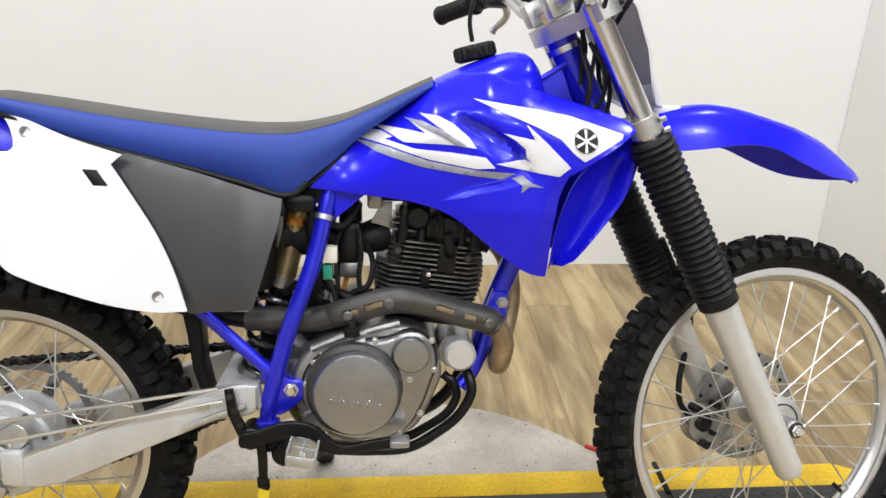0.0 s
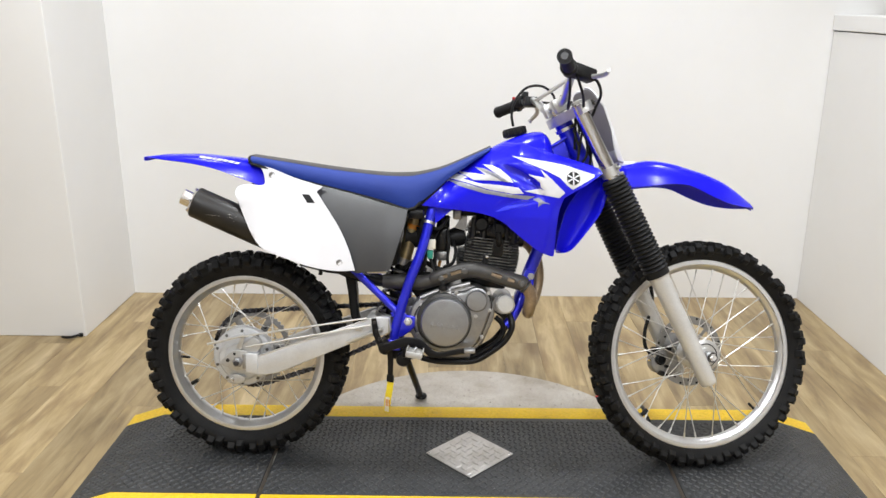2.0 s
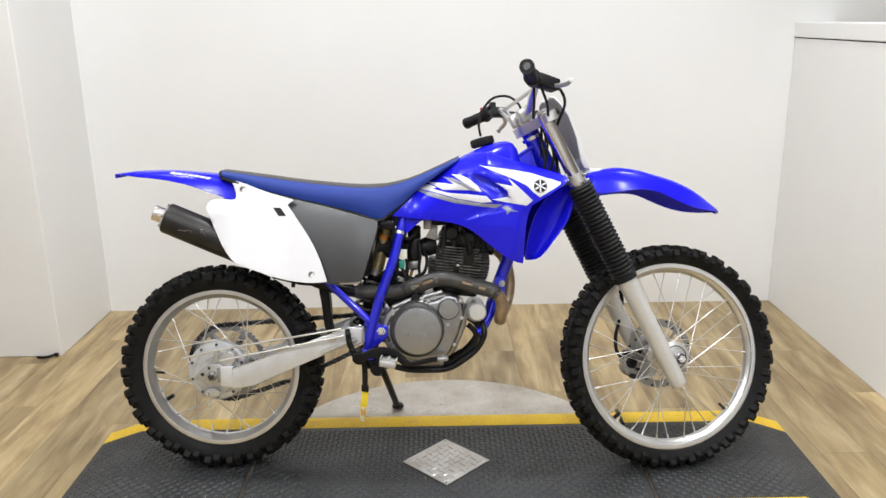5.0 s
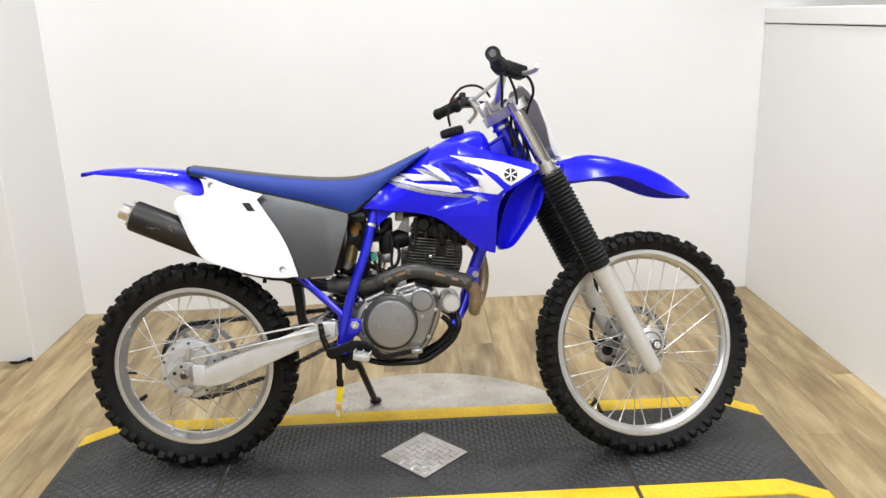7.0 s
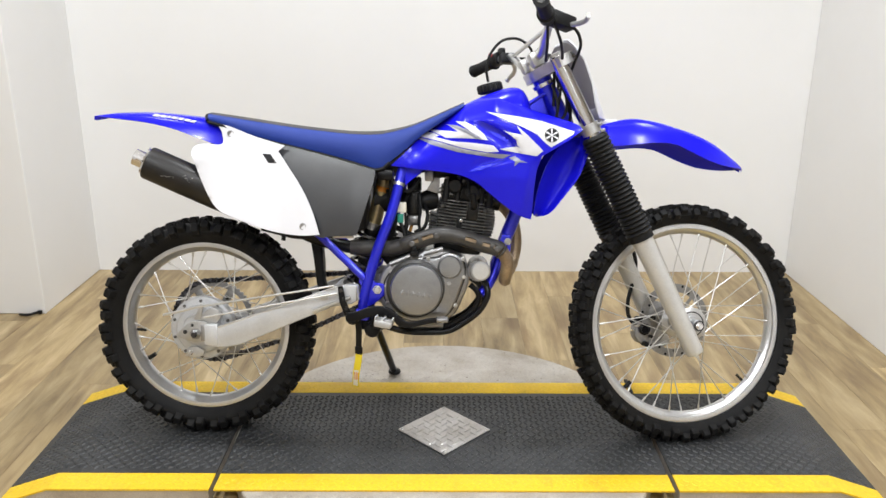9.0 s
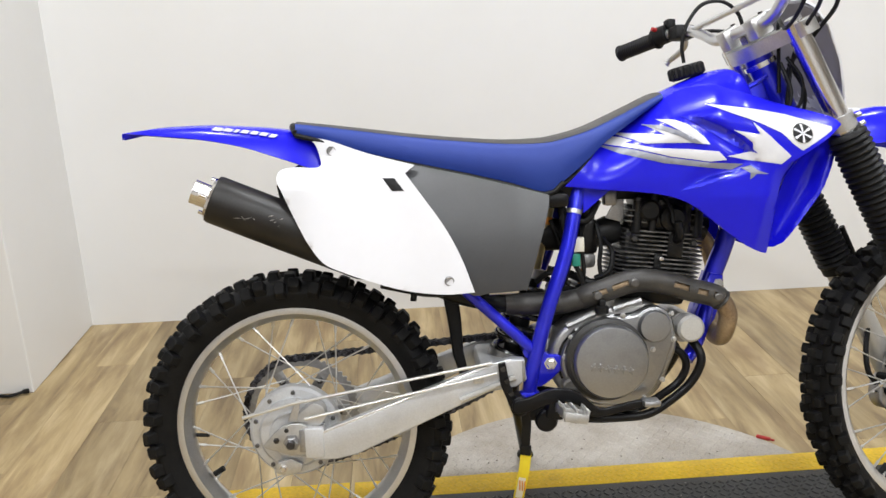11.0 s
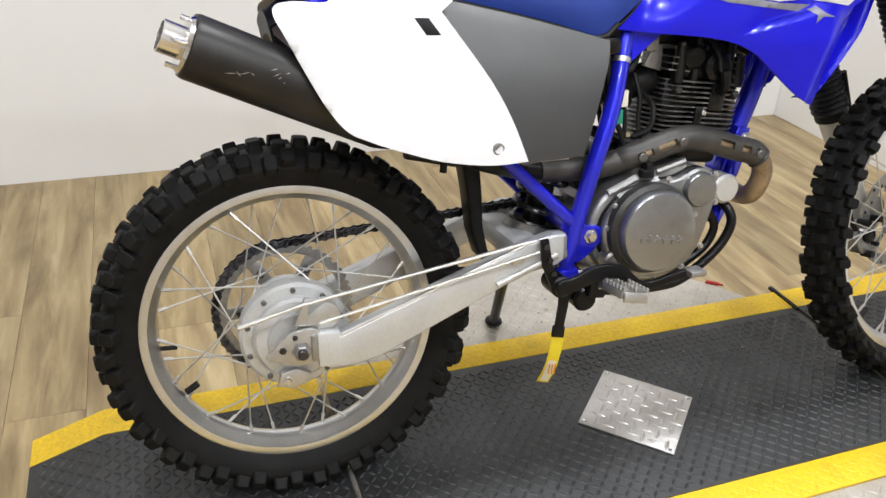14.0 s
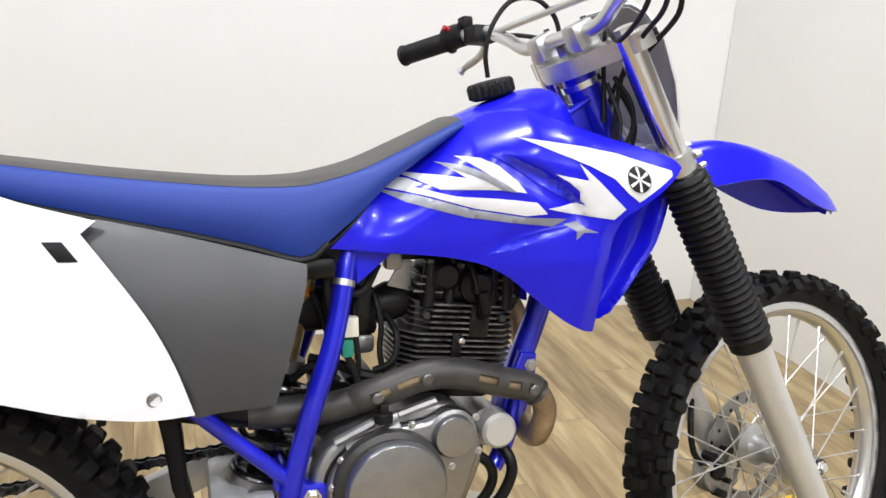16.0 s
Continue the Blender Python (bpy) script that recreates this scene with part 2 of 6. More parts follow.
GREEN = material("green_connector", (0.02, 0.28, 0.20), 0.4)
GASKET = material("amber_hose", (0.45, 0.22, 0.05), 0.4)


# ---- building helpers ----
def mesh_object(name, bm, mat, smooth=None):
    bmesh.ops.recalc_face_normals(bm, faces=bm.faces[:])
    me = bpy.data.meshes.new(name)
    bm.to_mesh(me)
    bm.free()
    for m in mat if isinstance(mat, (list, tuple)) else [mat]:
        me.materials.append(m)
    if smooth is not None:
        me.shade_smooth()
        me.set_sharp_from_angle(angle=radians(smooth))
    return new(name, me)


def part(name, bm, mat, parent, label="", smooth=35):
    ob = mesh_object(name, bm, mat, smooth)
    ob.parent = parent
    return tagged(ob, label)


def add_box(bm, lo, hi, bevel=0.0, m=None, index=0):
    """A box with bevelled edges between two corners, turned by m."""
    lo, hi = Vector(lo), Vector(hi)
    made = bmesh.ops.create_cube(bm, size=1.0)["verts"]
    bmesh.ops.scale(bm, vec=hi - lo, verts=made)
    bmesh.ops.translate(bm, vec=(lo + hi) / 2, verts=made)
    if m is not None:
        bmesh.ops.transform(bm, matrix=m, verts=made)
    faces = {f for v in made for f in v.link_faces}
    for f in faces:
        f.material_index = index
    if bevel:
        edges = list({e for v in made for e in v.link_edges})
        bmesh.ops.bevel(bm, geom=edges, offset=bevel, segments=2, affect="EDGES", profile=0.5)


def box(lo, hi, bevel=0.0, m=None):
    bm = bmesh.new()
    add_box(bm, lo, hi, bevel, m)
    return bm


def add_tube(bm, points, radius, segments=12, caps=True, index=0):
    """A round tube along points; radius is one number or one for each point."""
    points = [Vector(p) for p in points]
    radii = radius if isinstance(radius, (list, tuple)) else [radius] * len(points)
    radii = np.interp(np.linspace(0, 1, len(points)), np.linspace(0, 1, len(radii)), radii).tolist()
    side, rings = None, []
    for k, p in enumerate(points):
        way = (points[min(k + 1, len(points) - 1)] - points[max(k - 1, 0)]).normalized()
        if side is None:
            side = way.orthogonal().normalized()
        side = (side - way * side.dot(way)).normalized()
        up = way.cross(side)
        rings.append([bm.verts.new(p + radii[k] * (math.cos(a) * side + math.sin(a) * up))
                      for a in (2 * math.pi * j / segments for j in range(segments))])
    for a, b in zip(rings, rings[1:]):
        for j in range(segments):
            bm.faces.new((a[j], a[(j + 1) % segments], b[(j + 1) % segments], b[j])).material_index = index
    if caps:
        bm.faces.new(rings[0]).material_index = index
        bm.faces.new(rings[-1][::-1]).material_index = index


def tube(points, radius, segments=12):
    bm = bmesh.new()
    add_tube(bm, points, radius, segments)
    return bm


def curve(points, steps=6):
    """A smooth line through points (Catmull-Rom)."""
    p = [Vector(q) for q in points]
    p = [2 * p[0] - p[1], *p, 2 * p[-1] - p[-2]]
    out = []
    for a, b, c, d in zip(p, p[1:], p[2:], p[3:]):
        for k in range(steps):
            t = k / steps
            out.append(0.5 * (2 * b + (c - a) * t + (2 * a - 5 * b + 4 * c - d) * t * t + (3 * b - a - 3 * c + d) * t ** 3))
    return out + [p[-2]]


def add_lathe(bm, profile, segments=48, m=None, closed=False, index=0):
    """Turns a profile of (radius, offset) round the local y axis."""
    made, rings = [], []
    for r, y in profile:
        ring = [bm.verts.new((r * math.cos(a), y, r * math.sin(a))) for a in (2 * math.pi * j / segments for j in range(segments))]
        rings.append(ring)
        made += ring
    pairs = list(zip(rings, rings[1:])) + ([(rings[-1], rings[0])] if closed else [])
    for a, b in pairs:
        for j in range(segments):
            bm.faces.new((a[j], a[(j + 1) % segments], b[(j + 1) % segments], b[j])).material_index = index
    if not closed:
        for ring in (rings[0], rings[-1]):
            bm.faces.new(ring).material_index = index
    if m is not None:
        bmesh.ops.transform(bm, matrix=m, verts=made)


def lathe(profile, segments=48, m=None, closed=False):
    bm = bmesh.new()
    add_lathe(bm, profile, segments, m, closed)
    return bm


def outline(points, steps=5, sharp=()):
    """A closed smooth outline through (x, z) points; the points numbered in sharp stay corners."""
    n = len(points)
    p = [Vector((x, 0, z)) for x, z in points]
    out = []
    for k in range(n):
        b, c = p[k], p[(k + 1) % n]
        a = b if k in sharp else p[k - 1]
        d = c if (k + 1) % n in sharp else p[(k + 2) % n]
        a = 2 * b - c if k in sharp else a
        d = 2 * c - b if (k + 1) % n in sharp else d
        for s in range(steps):
            t = s / steps
            q = 0.5 * (2 * b + (c - a) * t + (2 * a - 5 * b + 4 * c - d) * t * t + (3 * b - a - 3 * c + d) * t ** 3)
            out.append((q.x, q.z))
    return out


def slab(points, y0, y1, bevel=0.0, depth=None):
    """A plate with the outline points (x, z), between two values of y; depth(x, z) adds to its y."""
    bm = bmesh.new()
    front = [bm.verts.new((x, y0, z)) for x, z in points]
    face = bm.faces.new(front)
    made = bmesh.ops.extrude_face_region(bm, geom=[face])["geom"]
    bmesh.ops.translate(bm, vec=(0, y1 - y0, 0), verts=[v for v in made if isinstance(v, bmesh.types.BMVert)])
    if bevel:
        edges = [e for e in bm.edges if abs(e.verts[0].co.y - e.verts[1].co.y) < 1e-6]
        bmesh.ops.bevel(bm, geom=edges, offset=bevel, segments=3, affect="EDGES", profile=0.5)
    if depth:
        bmesh.ops.triangulate(bm, faces=[f for f in bm.faces if len(f.verts) > 4])
        for v in bm.verts:
            v.co.y += depth(v.co.x, v.co.z)
    return bm


def sheet(points, depth, thick=0.004, cell=0.012, fillet=0.0004):
    """A moulded panel with the outline points (x, z): a fine grid, bulging as depth(x, z) says, with turned-in rims."""
    poly = [Vector((x, z)) for x, z in points]
    xs, zs = [p.x for p in poly], [p.y for p in poly]
    bm = bmesh.new()
    loop = [bm.verts.new((x, 0, z)) for x, z in points]
    bm.faces.new(loop)
    for axis, lo, hi in ((0, min(xs), max(xs)), (2, min(zs), max(zs))):
        n = int((hi - lo) / cell)
        for k in range(1, n + 1):
            co, no = Vector((0, 0, 0)), Vector((0, 0, 0))
            co[axis], no[axis] = lo + (hi - lo) * k / (n + 1), 1
            bmesh.ops.bisect_plane(bm, geom=bm.verts[:] + bm.edges[:] + bm.faces[:], plane_co=co, plane_no=no)
    bmesh.ops.triangulate(bm, faces=[f for f in bm.faces if len(f.verts) > 4])
    rim = {v for e in bm.edges if e.is_boundary for v in e.verts}
    edge_at = np.array([(v.co.x, v.co.z) for v in rim])
    near = {}
    for v in bm.verts:
        near[v] = 0.0 if v in rim else float(np.sqrt(((edge_at - (v.co.x, v.co.z)) ** 2).sum(1).min()))
    for v in bm.verts:
        fall = max(0.0, 1 - near[v] / fillet)
        v.co.y = depth(v.co.x, v.co.z) + fillet * 0.8 * fall * fall
    made = bmesh.ops.extrude_face_region(bm, geom=bm.faces[:])["geom"]
    bmesh.ops.translate(bm, vec=(0, thick, 0), verts=[v for v in made if isinstance(v, bmesh.types.BMVert)])
    return bm


def structure(name, bm, mat, label, smooth=None):
    return tagged(mesh_object(name, bm, mat, smooth), label, name.split("_")[0], kind="structure")


# ---- room ----
FLOOR_Z = -0.05
ROOM_L, ROOM_R, BACK, FRONT = -4.2, 4.2, 1.545, -5.2
floor = structure("floor", box((ROOM_L, FRONT, FLOOR_Z - 0.1), (ROOM_R, BACK + 0.1, FLOOR_Z - 0.004)), JOINT, "dark screed under wooden floor planks")
structure("wall_back", box((-1.633, BACK, FLOOR_Z), (ROOM_R, BACK + 0.15, CEILING)), WALL, "plain white painted back wall of the photo bay")
structure("wall_left", box((ROOM_L, 0.992, FLOOR_Z), (-1.633, BACK + 0.15, CEILING), 0.004), WALL, "white painted wall block standing forward of the back wall")
bm = bmesh.new()
add_box(bm, (1.625, -1.6, FLOOR_Z), (1.78, BACK - 0.002, 1.214), 0.003)
structure("wall_right", bm, WALL, "white painted half-height side wall with a cap")
structure("trim", box((1.618, -1.61, 1.219), (1.80, BACK - 0.002, 1.285), 0.004), WALL, "white cap board on the half-height side wall")
structure("wall_far_right", box((ROOM_R, FRONT, FLOOR_Z), (ROOM_R + 0.15, BACK + 0.15, CEILING)), WALL_GREY, "grey wall beyond the half-height wall")
# Walls and ceiling out of view, added to close the room and bounce light.
structure("wall_far_left", box((ROOM_L - 0.15, FRONT, FLOOR_Z), (ROOM_L, 0.992, CEILING)), WALL, "unseen white wall added to close the room on the left")
structure("wall_front", box((ROOM_L, FRONT - 0.15, FLOOR_Z), (ROOM_R, FRONT, CEILING)), WALL, "unseen white wall added to close the room behind the camera")
structure("ceiling", box((ROOM_L, FRONT, CEILING), (ROOM_R, BACK + 0.15, CEILING + 0.1)), CEIL, "unseen white ceiling added to close the room, with downlights")
fixture = tagged(new("ceiling_light"), "round white recessed ceiling downlight", "ceiling light", "ceiling lights")
fixture.matrix_world = pose(LAMPS[0][0], LAMPS[0][1], CEILING)
bm = bmesh.new()
add_lathe(bm, [(0.115, -0.03), (0.135, -0.03), (0.14, -0.02), (0.14, 0.0), (0.115, 0.0)], 32, pose(0, 0, 0, 90), closed=True)
part("ring", bm, WHITE, fixture)
part("diffuser", lathe([(0.114, -0.012), (0.114, -0.004)], 32, pose(0, 0, 0, 90)), GLOW, fixture)
for lx, ly in LAMPS[1:]:
    copy_thing(fixture, pose(lx, ly, CEILING))

# ---- display platform: turntable disc with a mat, and a ramp at each end ----
WIDE, INNER, SEAM, FLAT, END = 0.300, 0.226, 0.600, 1.022, 1.158


def add_lozenges(bm, inside, x0, x1, y0, y1, z, step, length, wide, high, slope=None, turn=45.0):
    """Raised tread bars, set crosswise in turns, in a grid over a patch."""
    nx, ny = int((x1 - x0) / step), int((y1 - y0) / step)
    for i in range(nx):
        for j in range(ny):
            x, y = x0 + (i + 0.5) * step, y0 + (j + 0.5) * step
            if not inside(x, y):
                continue
            a = radians(turn + 90 * ((i + j) % 2))
            u, w = Vector((math.cos(a), math.sin(a), 0)) * length / 2, Vector((-math.sin(a), math.cos(a), 0)) * wide / 2
            c = Vector((x, y, z))
            base = [c - u, c - 0.35 * u - w, c + 0.35 * u - w, c + u, c + 0.35 * u + w, c - 0.35 * u + w]
            top = [c - 0.55 * u, c + 0.55 * u]
            vs = [bm.verts.new(p + Vector((0, 0, slope(p.x) if slope else 0))) for p in base]
            vt = [bm.verts.new(p + Vector((0, 0, high + (slope(p.x) if slope else 0)))) for p in top]
            for f in ((0, 1, "a"), (5, 0, "a")):
                bm.faces.new((vs[f[0]], vs[f[1]], vt[0]))
            bm.faces.new((vs[1], vs[2], vt[1], vt[0]))
            bm.faces.new((vs[2], vs[3], vt[1]))
            bm.faces.new((vs[3], vs[4], vt[1]))
            bm.faces.new((vs[4], vs[5], vt[0], vt[1]))


turntable = tagged(new("turntable"), "round steel checker-plate turntable with a black rubber mat across it", "turntable")
disc_r = 0.602
part("disc", lathe([(disc_r - 0.004, 0), (disc_r, 0.003), (disc_r, -FLOOR_Z - 0.012), (disc_r - 0.003, -FLOOR_Z - 0.008)], 128, pose(0, 0, FLOOR_Z + 0.002, 90)),
     STEEL_DULL, turntable, "worn steel checker plate", 30)
bm = bmesh.new()
add_lozenges(bm, lambda x, y: math.hypot(x, y) < disc_r - 0.02 and abs(y) > WIDE + 0.01, -0.6, 0.6, -0.6, 0.6, -0.0065, 0.0205, 0.0225, 0.0062, 0.0018)
tagged(part("tread", bm, STEEL_DULL, turntable), kind="stuff")


def strip(x0, x1, y0, y1, z, thick):
    return box((x0, y0, z - thick), (x1, y1, z), 0.0015)


part("mat", strip(-SEAM + 0.006, SEAM - 0.006, -INNER, INNER, 0.0, 0.006), RUBBER_MAT, turntable, "black rubber tread mat")
bm = bmesh.new()
in_diamond = lambda x, y, r=0.145: abs(x) + abs(y) < r
add_lozenges(bm, lambda x, y: not in_diamond(x, y, 0.15), -SEAM + 0.01, SEAM - 0.01, -INNER + 0.005, INNER - 0.005, 0.0, 0.0165, 0.0185, 0.0072, 0.0020)
tagged(part("tread", bm, RUBBER_MAT, turntable), kind="stuff")
bm, rnd = bmesh.new(), random.Random(5)
for k in range(130):
    cx, cy = (rnd.gauss(0.26, 0.10), rnd.gauss(-0.03, 0.09)) if k < 70 else (rnd.uniform(-0.55, 0.55), rnd.uniform(-0.21, 0.2))
    if abs(cy) > 0.21 or abs(cx) > 0.58 or in_diamond(cx, cy, 0.16):
        continue
    r = rnd.uniform(0.0008, 0.0028)
    bm.faces.new([bm.verts.new((cx + r * rnd.uniform(0.4, 1.4) * math.cos(a), cy + r * rnd.uniform(0.4, 1.4) * math.sin(a), 0.0026)) for a in np.linspace(0, 5.2, 6)])
bmesh.ops.solidify(bm, geom=bm.faces[:], thickness=0.0015)
grime = bmesh.new()
for k in range(110):
    a, far = rnd.uniform(0.2, math.pi - 0.2), rnd.uniform(0.32, 0.59)
    cx, cy, r = far * math.cos(a), far * math.sin(a), rnd.choice((0.0008, 0.0012, 0.0018, 0.0026))
    if cy > WIDE + 0.01:
        grime.faces.new([grime.verts.new((cx + r * rnd.uniform(0.5, 1.5) * math.cos(t), cy + r * rnd.uniform(0.5, 1.3) * math.sin(t), -0.0042)) for t in np.linspace(0, 5.4, 7)])
bmesh.ops.solidify(grime, geom=grime.faces[:], thickness=0.003)
tagged(part("grime", grime, GRIME, turntable, "dark specks of dirt on the plate"), kind="stuff")
tagged(part("fleck", bm, FLECK, turntable, "dried pale flecks on the mat"), kind="stuff")
for s in (-1, 1):
    y0, y1 = sorted((s * (INNER + 0.001), s * WIDE))
    bm = strip(-SEAM + 0.006, SEAM - 0.006, y0, y1, 0.0, 0.006)
    add_lozenges(bm, lambda x, y: True, -SEAM + 0.01, SEAM - 0.01, y0 + 0.004, y1 - 0.004, 0.0, 0.0165, 0.018, 0.006, 0.001)
    part("edge_strip", bm, YELLOW, turntable, "yellow safety edge strip")
part("seam_gasket", box((SEAM - 0.0055, INNER - 0.01, -0.005), (SEAM + 0.0055, WIDE + 0.022, 0.0032), 0.0015), BLACK, turntable, "black rubber strip in the seam")
diamond = tagged(new("diamond_plate"), "square bright checker-plate steel badge screwed to the black mat", "steel plate")
diamond.matrix_world = pose(0, -0.004, 0.0014, 0, 0, 45)
part("plate", box((-0.0955, -0.0955, 0), (0.0955, 0.0955, 0.003), 0.0012), STEEL, diamond)
bm = bmesh.new()
add_lozenges(bm, lambda x, y: True, -0.09, 0.09, -0.09, 0.09, 0.003, 0.024, 0.033, 0.0085, 0.0022, turn=0)
tagged(part("tread", bm, STEEL, diamond), kind="stuff")
for a in (-1, 1):
    for b in (-1, 1):
        part("screw", lathe([(0.0045, 0.0), (0.004, 0.0015), (0.002, 0.002)], 12, pose(a * 0.086, b * 0.086, 0.003, 90)), CHROME, diamond)


def ramp(name_label):
    """An end ramp in its own frame: x runs out from the seam."""
    r = tagged(new("end_ramp"), name_label, "ramp", "turntable end ramps")
    drop = lambda x: 0.0 if x < FLAT - SEAM else -(x - (FLAT - SEAM)) / (END - FLAT) * (-FLOOR_Z - 0.004)

    def sloped(x0, x1, y0, y1, low):
        bm = bmesh.new()
        stops = [x0, FLAT - SEAM, x1]
        rows = []
        for x in stops:
            z = drop(x)
            rows.append([bm.verts.new((x, y, zz)) for y, zz in ((y0, z), (y1, z), (y1, max(z + low, FLOOR_Z + 0.0005)), (y0, max(z + low, FLOOR_Z + 0.0005)))])
        for a, b in zip(rows, rows[1:]):
            for k in range(4):
                bm.faces.new((a[k], a[(k + 1) % 4], b[(k + 1) % 4], b[k]))
        bm.faces.new(rows[0]), bm.faces.new(rows[-1][::-1])
        return bm

    part("base", sloped(0.008, END - SEAM - 0.004, -WIDE + 0.003, WIDE - 0.003, -0.2), STEEL_DULL, r, "checker-plate skirt", None).location.z = -0.006
    part("mat", sloped(0.006, END - SEAM, -INNER, INNER, -0.005), RUBBER_MAT, r, "black rubber tread mat", None)
    bm = bmesh.new()
    add_lozenges(bm, lambda x, y: True, 0.01, END - SEAM - 0.006, -INNER + 0.005, INNER - 0.005, 0.0, 0.0165, 0.0185, 0.0072, 0.0020, drop)
    tagged(part("tread", bm, RUBBER_MAT, r), kind="stuff")
    for s in (-1, 1):
        y0, y1 = sorted((s * (INNER + 0.001), s * WIDE))
        bm = sloped(0.006, END - SEAM, y0, y1, -0.005)
        add_lozenges(bm, lambda x, y: True, 0.01, END - SEAM - 0.006, y0 + 0.004, y1 - 0.004, 0.0, 0.0165, 0.018, 0.006, 0.0008, drop)
        part("edge_strip", bm, YELLOW, r, "yellow safety edge strip", None)
        bm = bmesh.new()
        add_lozenges(bm, lambda x, y: y < -0.02 - drop(x) * 0.0, 0.02, FLAT - SEAM, FLOOR_Z + 0.004, -0.008, 0.0, 0.02, 0.019, 0.006, 0.0014)
        bmesh.ops.transform(bm, matrix=Matrix(((1, 0, 0, 0), (0, 0, s, s * (WIDE - 0.003)), (0, 1, 0, 0), (0, 0, 0, 1))), verts=bm.verts[:])
        tagged(part("tread", bm, STEEL_DULL, r), kind="stuff")
    return r


right_ramp = ramp("black rubber end ramp with yellow edges and steel skirts")
right_ramp.matrix_world = pose(SEAM, 0, 0)
copy_thing(right_ramp, pose(-SEAM, 0, 0, 0, 0, 180))

# ---- motorcycle: x runs from tail to nose, y to its left, z up; it leans on its side stand ----
LEAN_DEG, BIKE_YAW, STEER_DEG = 11.0, -1.6, 13.0
bike = tagged(new("motorcycle"), "blue and white dirt motorcycle leaning on its side stand", "motorcycle")
bike.matrix_world = pose(0, 0, 0, 0, 0, BIKE_YAW) @ pose(0, 0, 0, -LEAN_DEG)
RAKE = radians(26.7)
AXIS_AT, AXIS = Vector((0.265, 0, 1.0)), Vector((-math.sin(RAKE), 0, math.cos(RAKE)))
STEER = Matrix.Translation(AXIS_AT) @ Matrix.Rotation(radians(STEER_DEG), 4, AXIS) @ Matrix.Translation(-AXIS_AT)


def steered(ob):
    ob.matrix_basis = STEER
    return ob


def flip(bm):
    """The same mesh on the other side of the motorcycle."""
    bmesh.ops.scale(bm, vec=(1, -1, 1), verts=bm.verts[:])
    bmesh.ops.reverse_faces(bm, faces=bm.faces[:])
    return bm


def bolt(at, r, parent, mat=None, high=0.006, name="bolt"):
    """A hexagon bolt head with a washer, facing right."""
    bm = lathe([(r * 1.35, 0.0), (r * 1.35, -0.0015), (r, -0.0016), (r, -high * 0.8), (r * 0.8, -high)], 6, Matrix.Translation(at))
    return part(name, bm, mat or CHROME, parent, smooth=None)


def smoothstep(v, a, b):
    t = min(1.0, max(0.0, (v - a) / (b - a)))
    return t * t * (3 - 2 * t)


def loft(stations, closed=False, thick=0.0):
    """A skin over sections, each a list of points."""
    bm = bmesh.new()
    rows = [[bm.verts.new(p) for p in s] for s in stations]
    for a, b in zip(rows, rows[1:]):
        n = len(a)
        for k in range(n if closed else n - 1):
            bm.faces.new((a[k], a[(k + 1) % n], b[(k + 1) % n], b[k]))
    if closed:
        bm.faces.new(rows[0]), bm.faces.new(rows[-1][::-1])
    bmesh.ops.recalc_face_normals(bm, faces=bm.faces[:])
    if thick:
        bmesh.ops.solidify(bm, geom=bm.faces[:], thickness=thick)
    return bm


def table(xs, rows):
    """Smooth values at the places xs through rows of (x, value, value, ...)."""
    line = [curve([(r[0], r[k], 0) for r in rows], 8) for k in range(1, len(rows[0]))]
    return [[float(np.interp(x, [p.x for p in ln], [p.y for p in ln])) for ln in line] for x in xs]


# ---- wheels ----
def block_mesh(long, wide, high):
    """One tread block, standing out along x, with broken edges and a flared foot."""
    bm = bmesh.new()
    rings = []
    for h, k, cut in ((-0.007, 1.16, 0.10), (high * 0.55, 1.0, 0.14), (high * 0.9, 0.95, 0.16), (high, 0.82, 0.2)):
        y, z = wide / 2 * k, long / 2 * k
        c = min(y, z) * cut * 2
        rings.append([bm.verts.new((h, py, pz)) for py, pz in ((-y + c, -z), (y - c, -z), (y, -z + c), (y, z - c), (y - c, z), (-y + c, z), (-y, z - c), (-y, -z + c))])
    for a, b in zip(rings, rings[1:]):
        for k in range(8):
            bm.faces.new((a[k], a[(k + 1) % 8], b[(k + 1) % 8], b[k]))
    bm.faces.new(rings[-1])
    bmesh.ops.recalc_face_normals(bm, faces=bm.faces[:])
    me = bpy.data.meshes.new("tread_block")
    bm.to_mesh(me)
    bm.free()
    me.materials.append(TYRE)
    return me


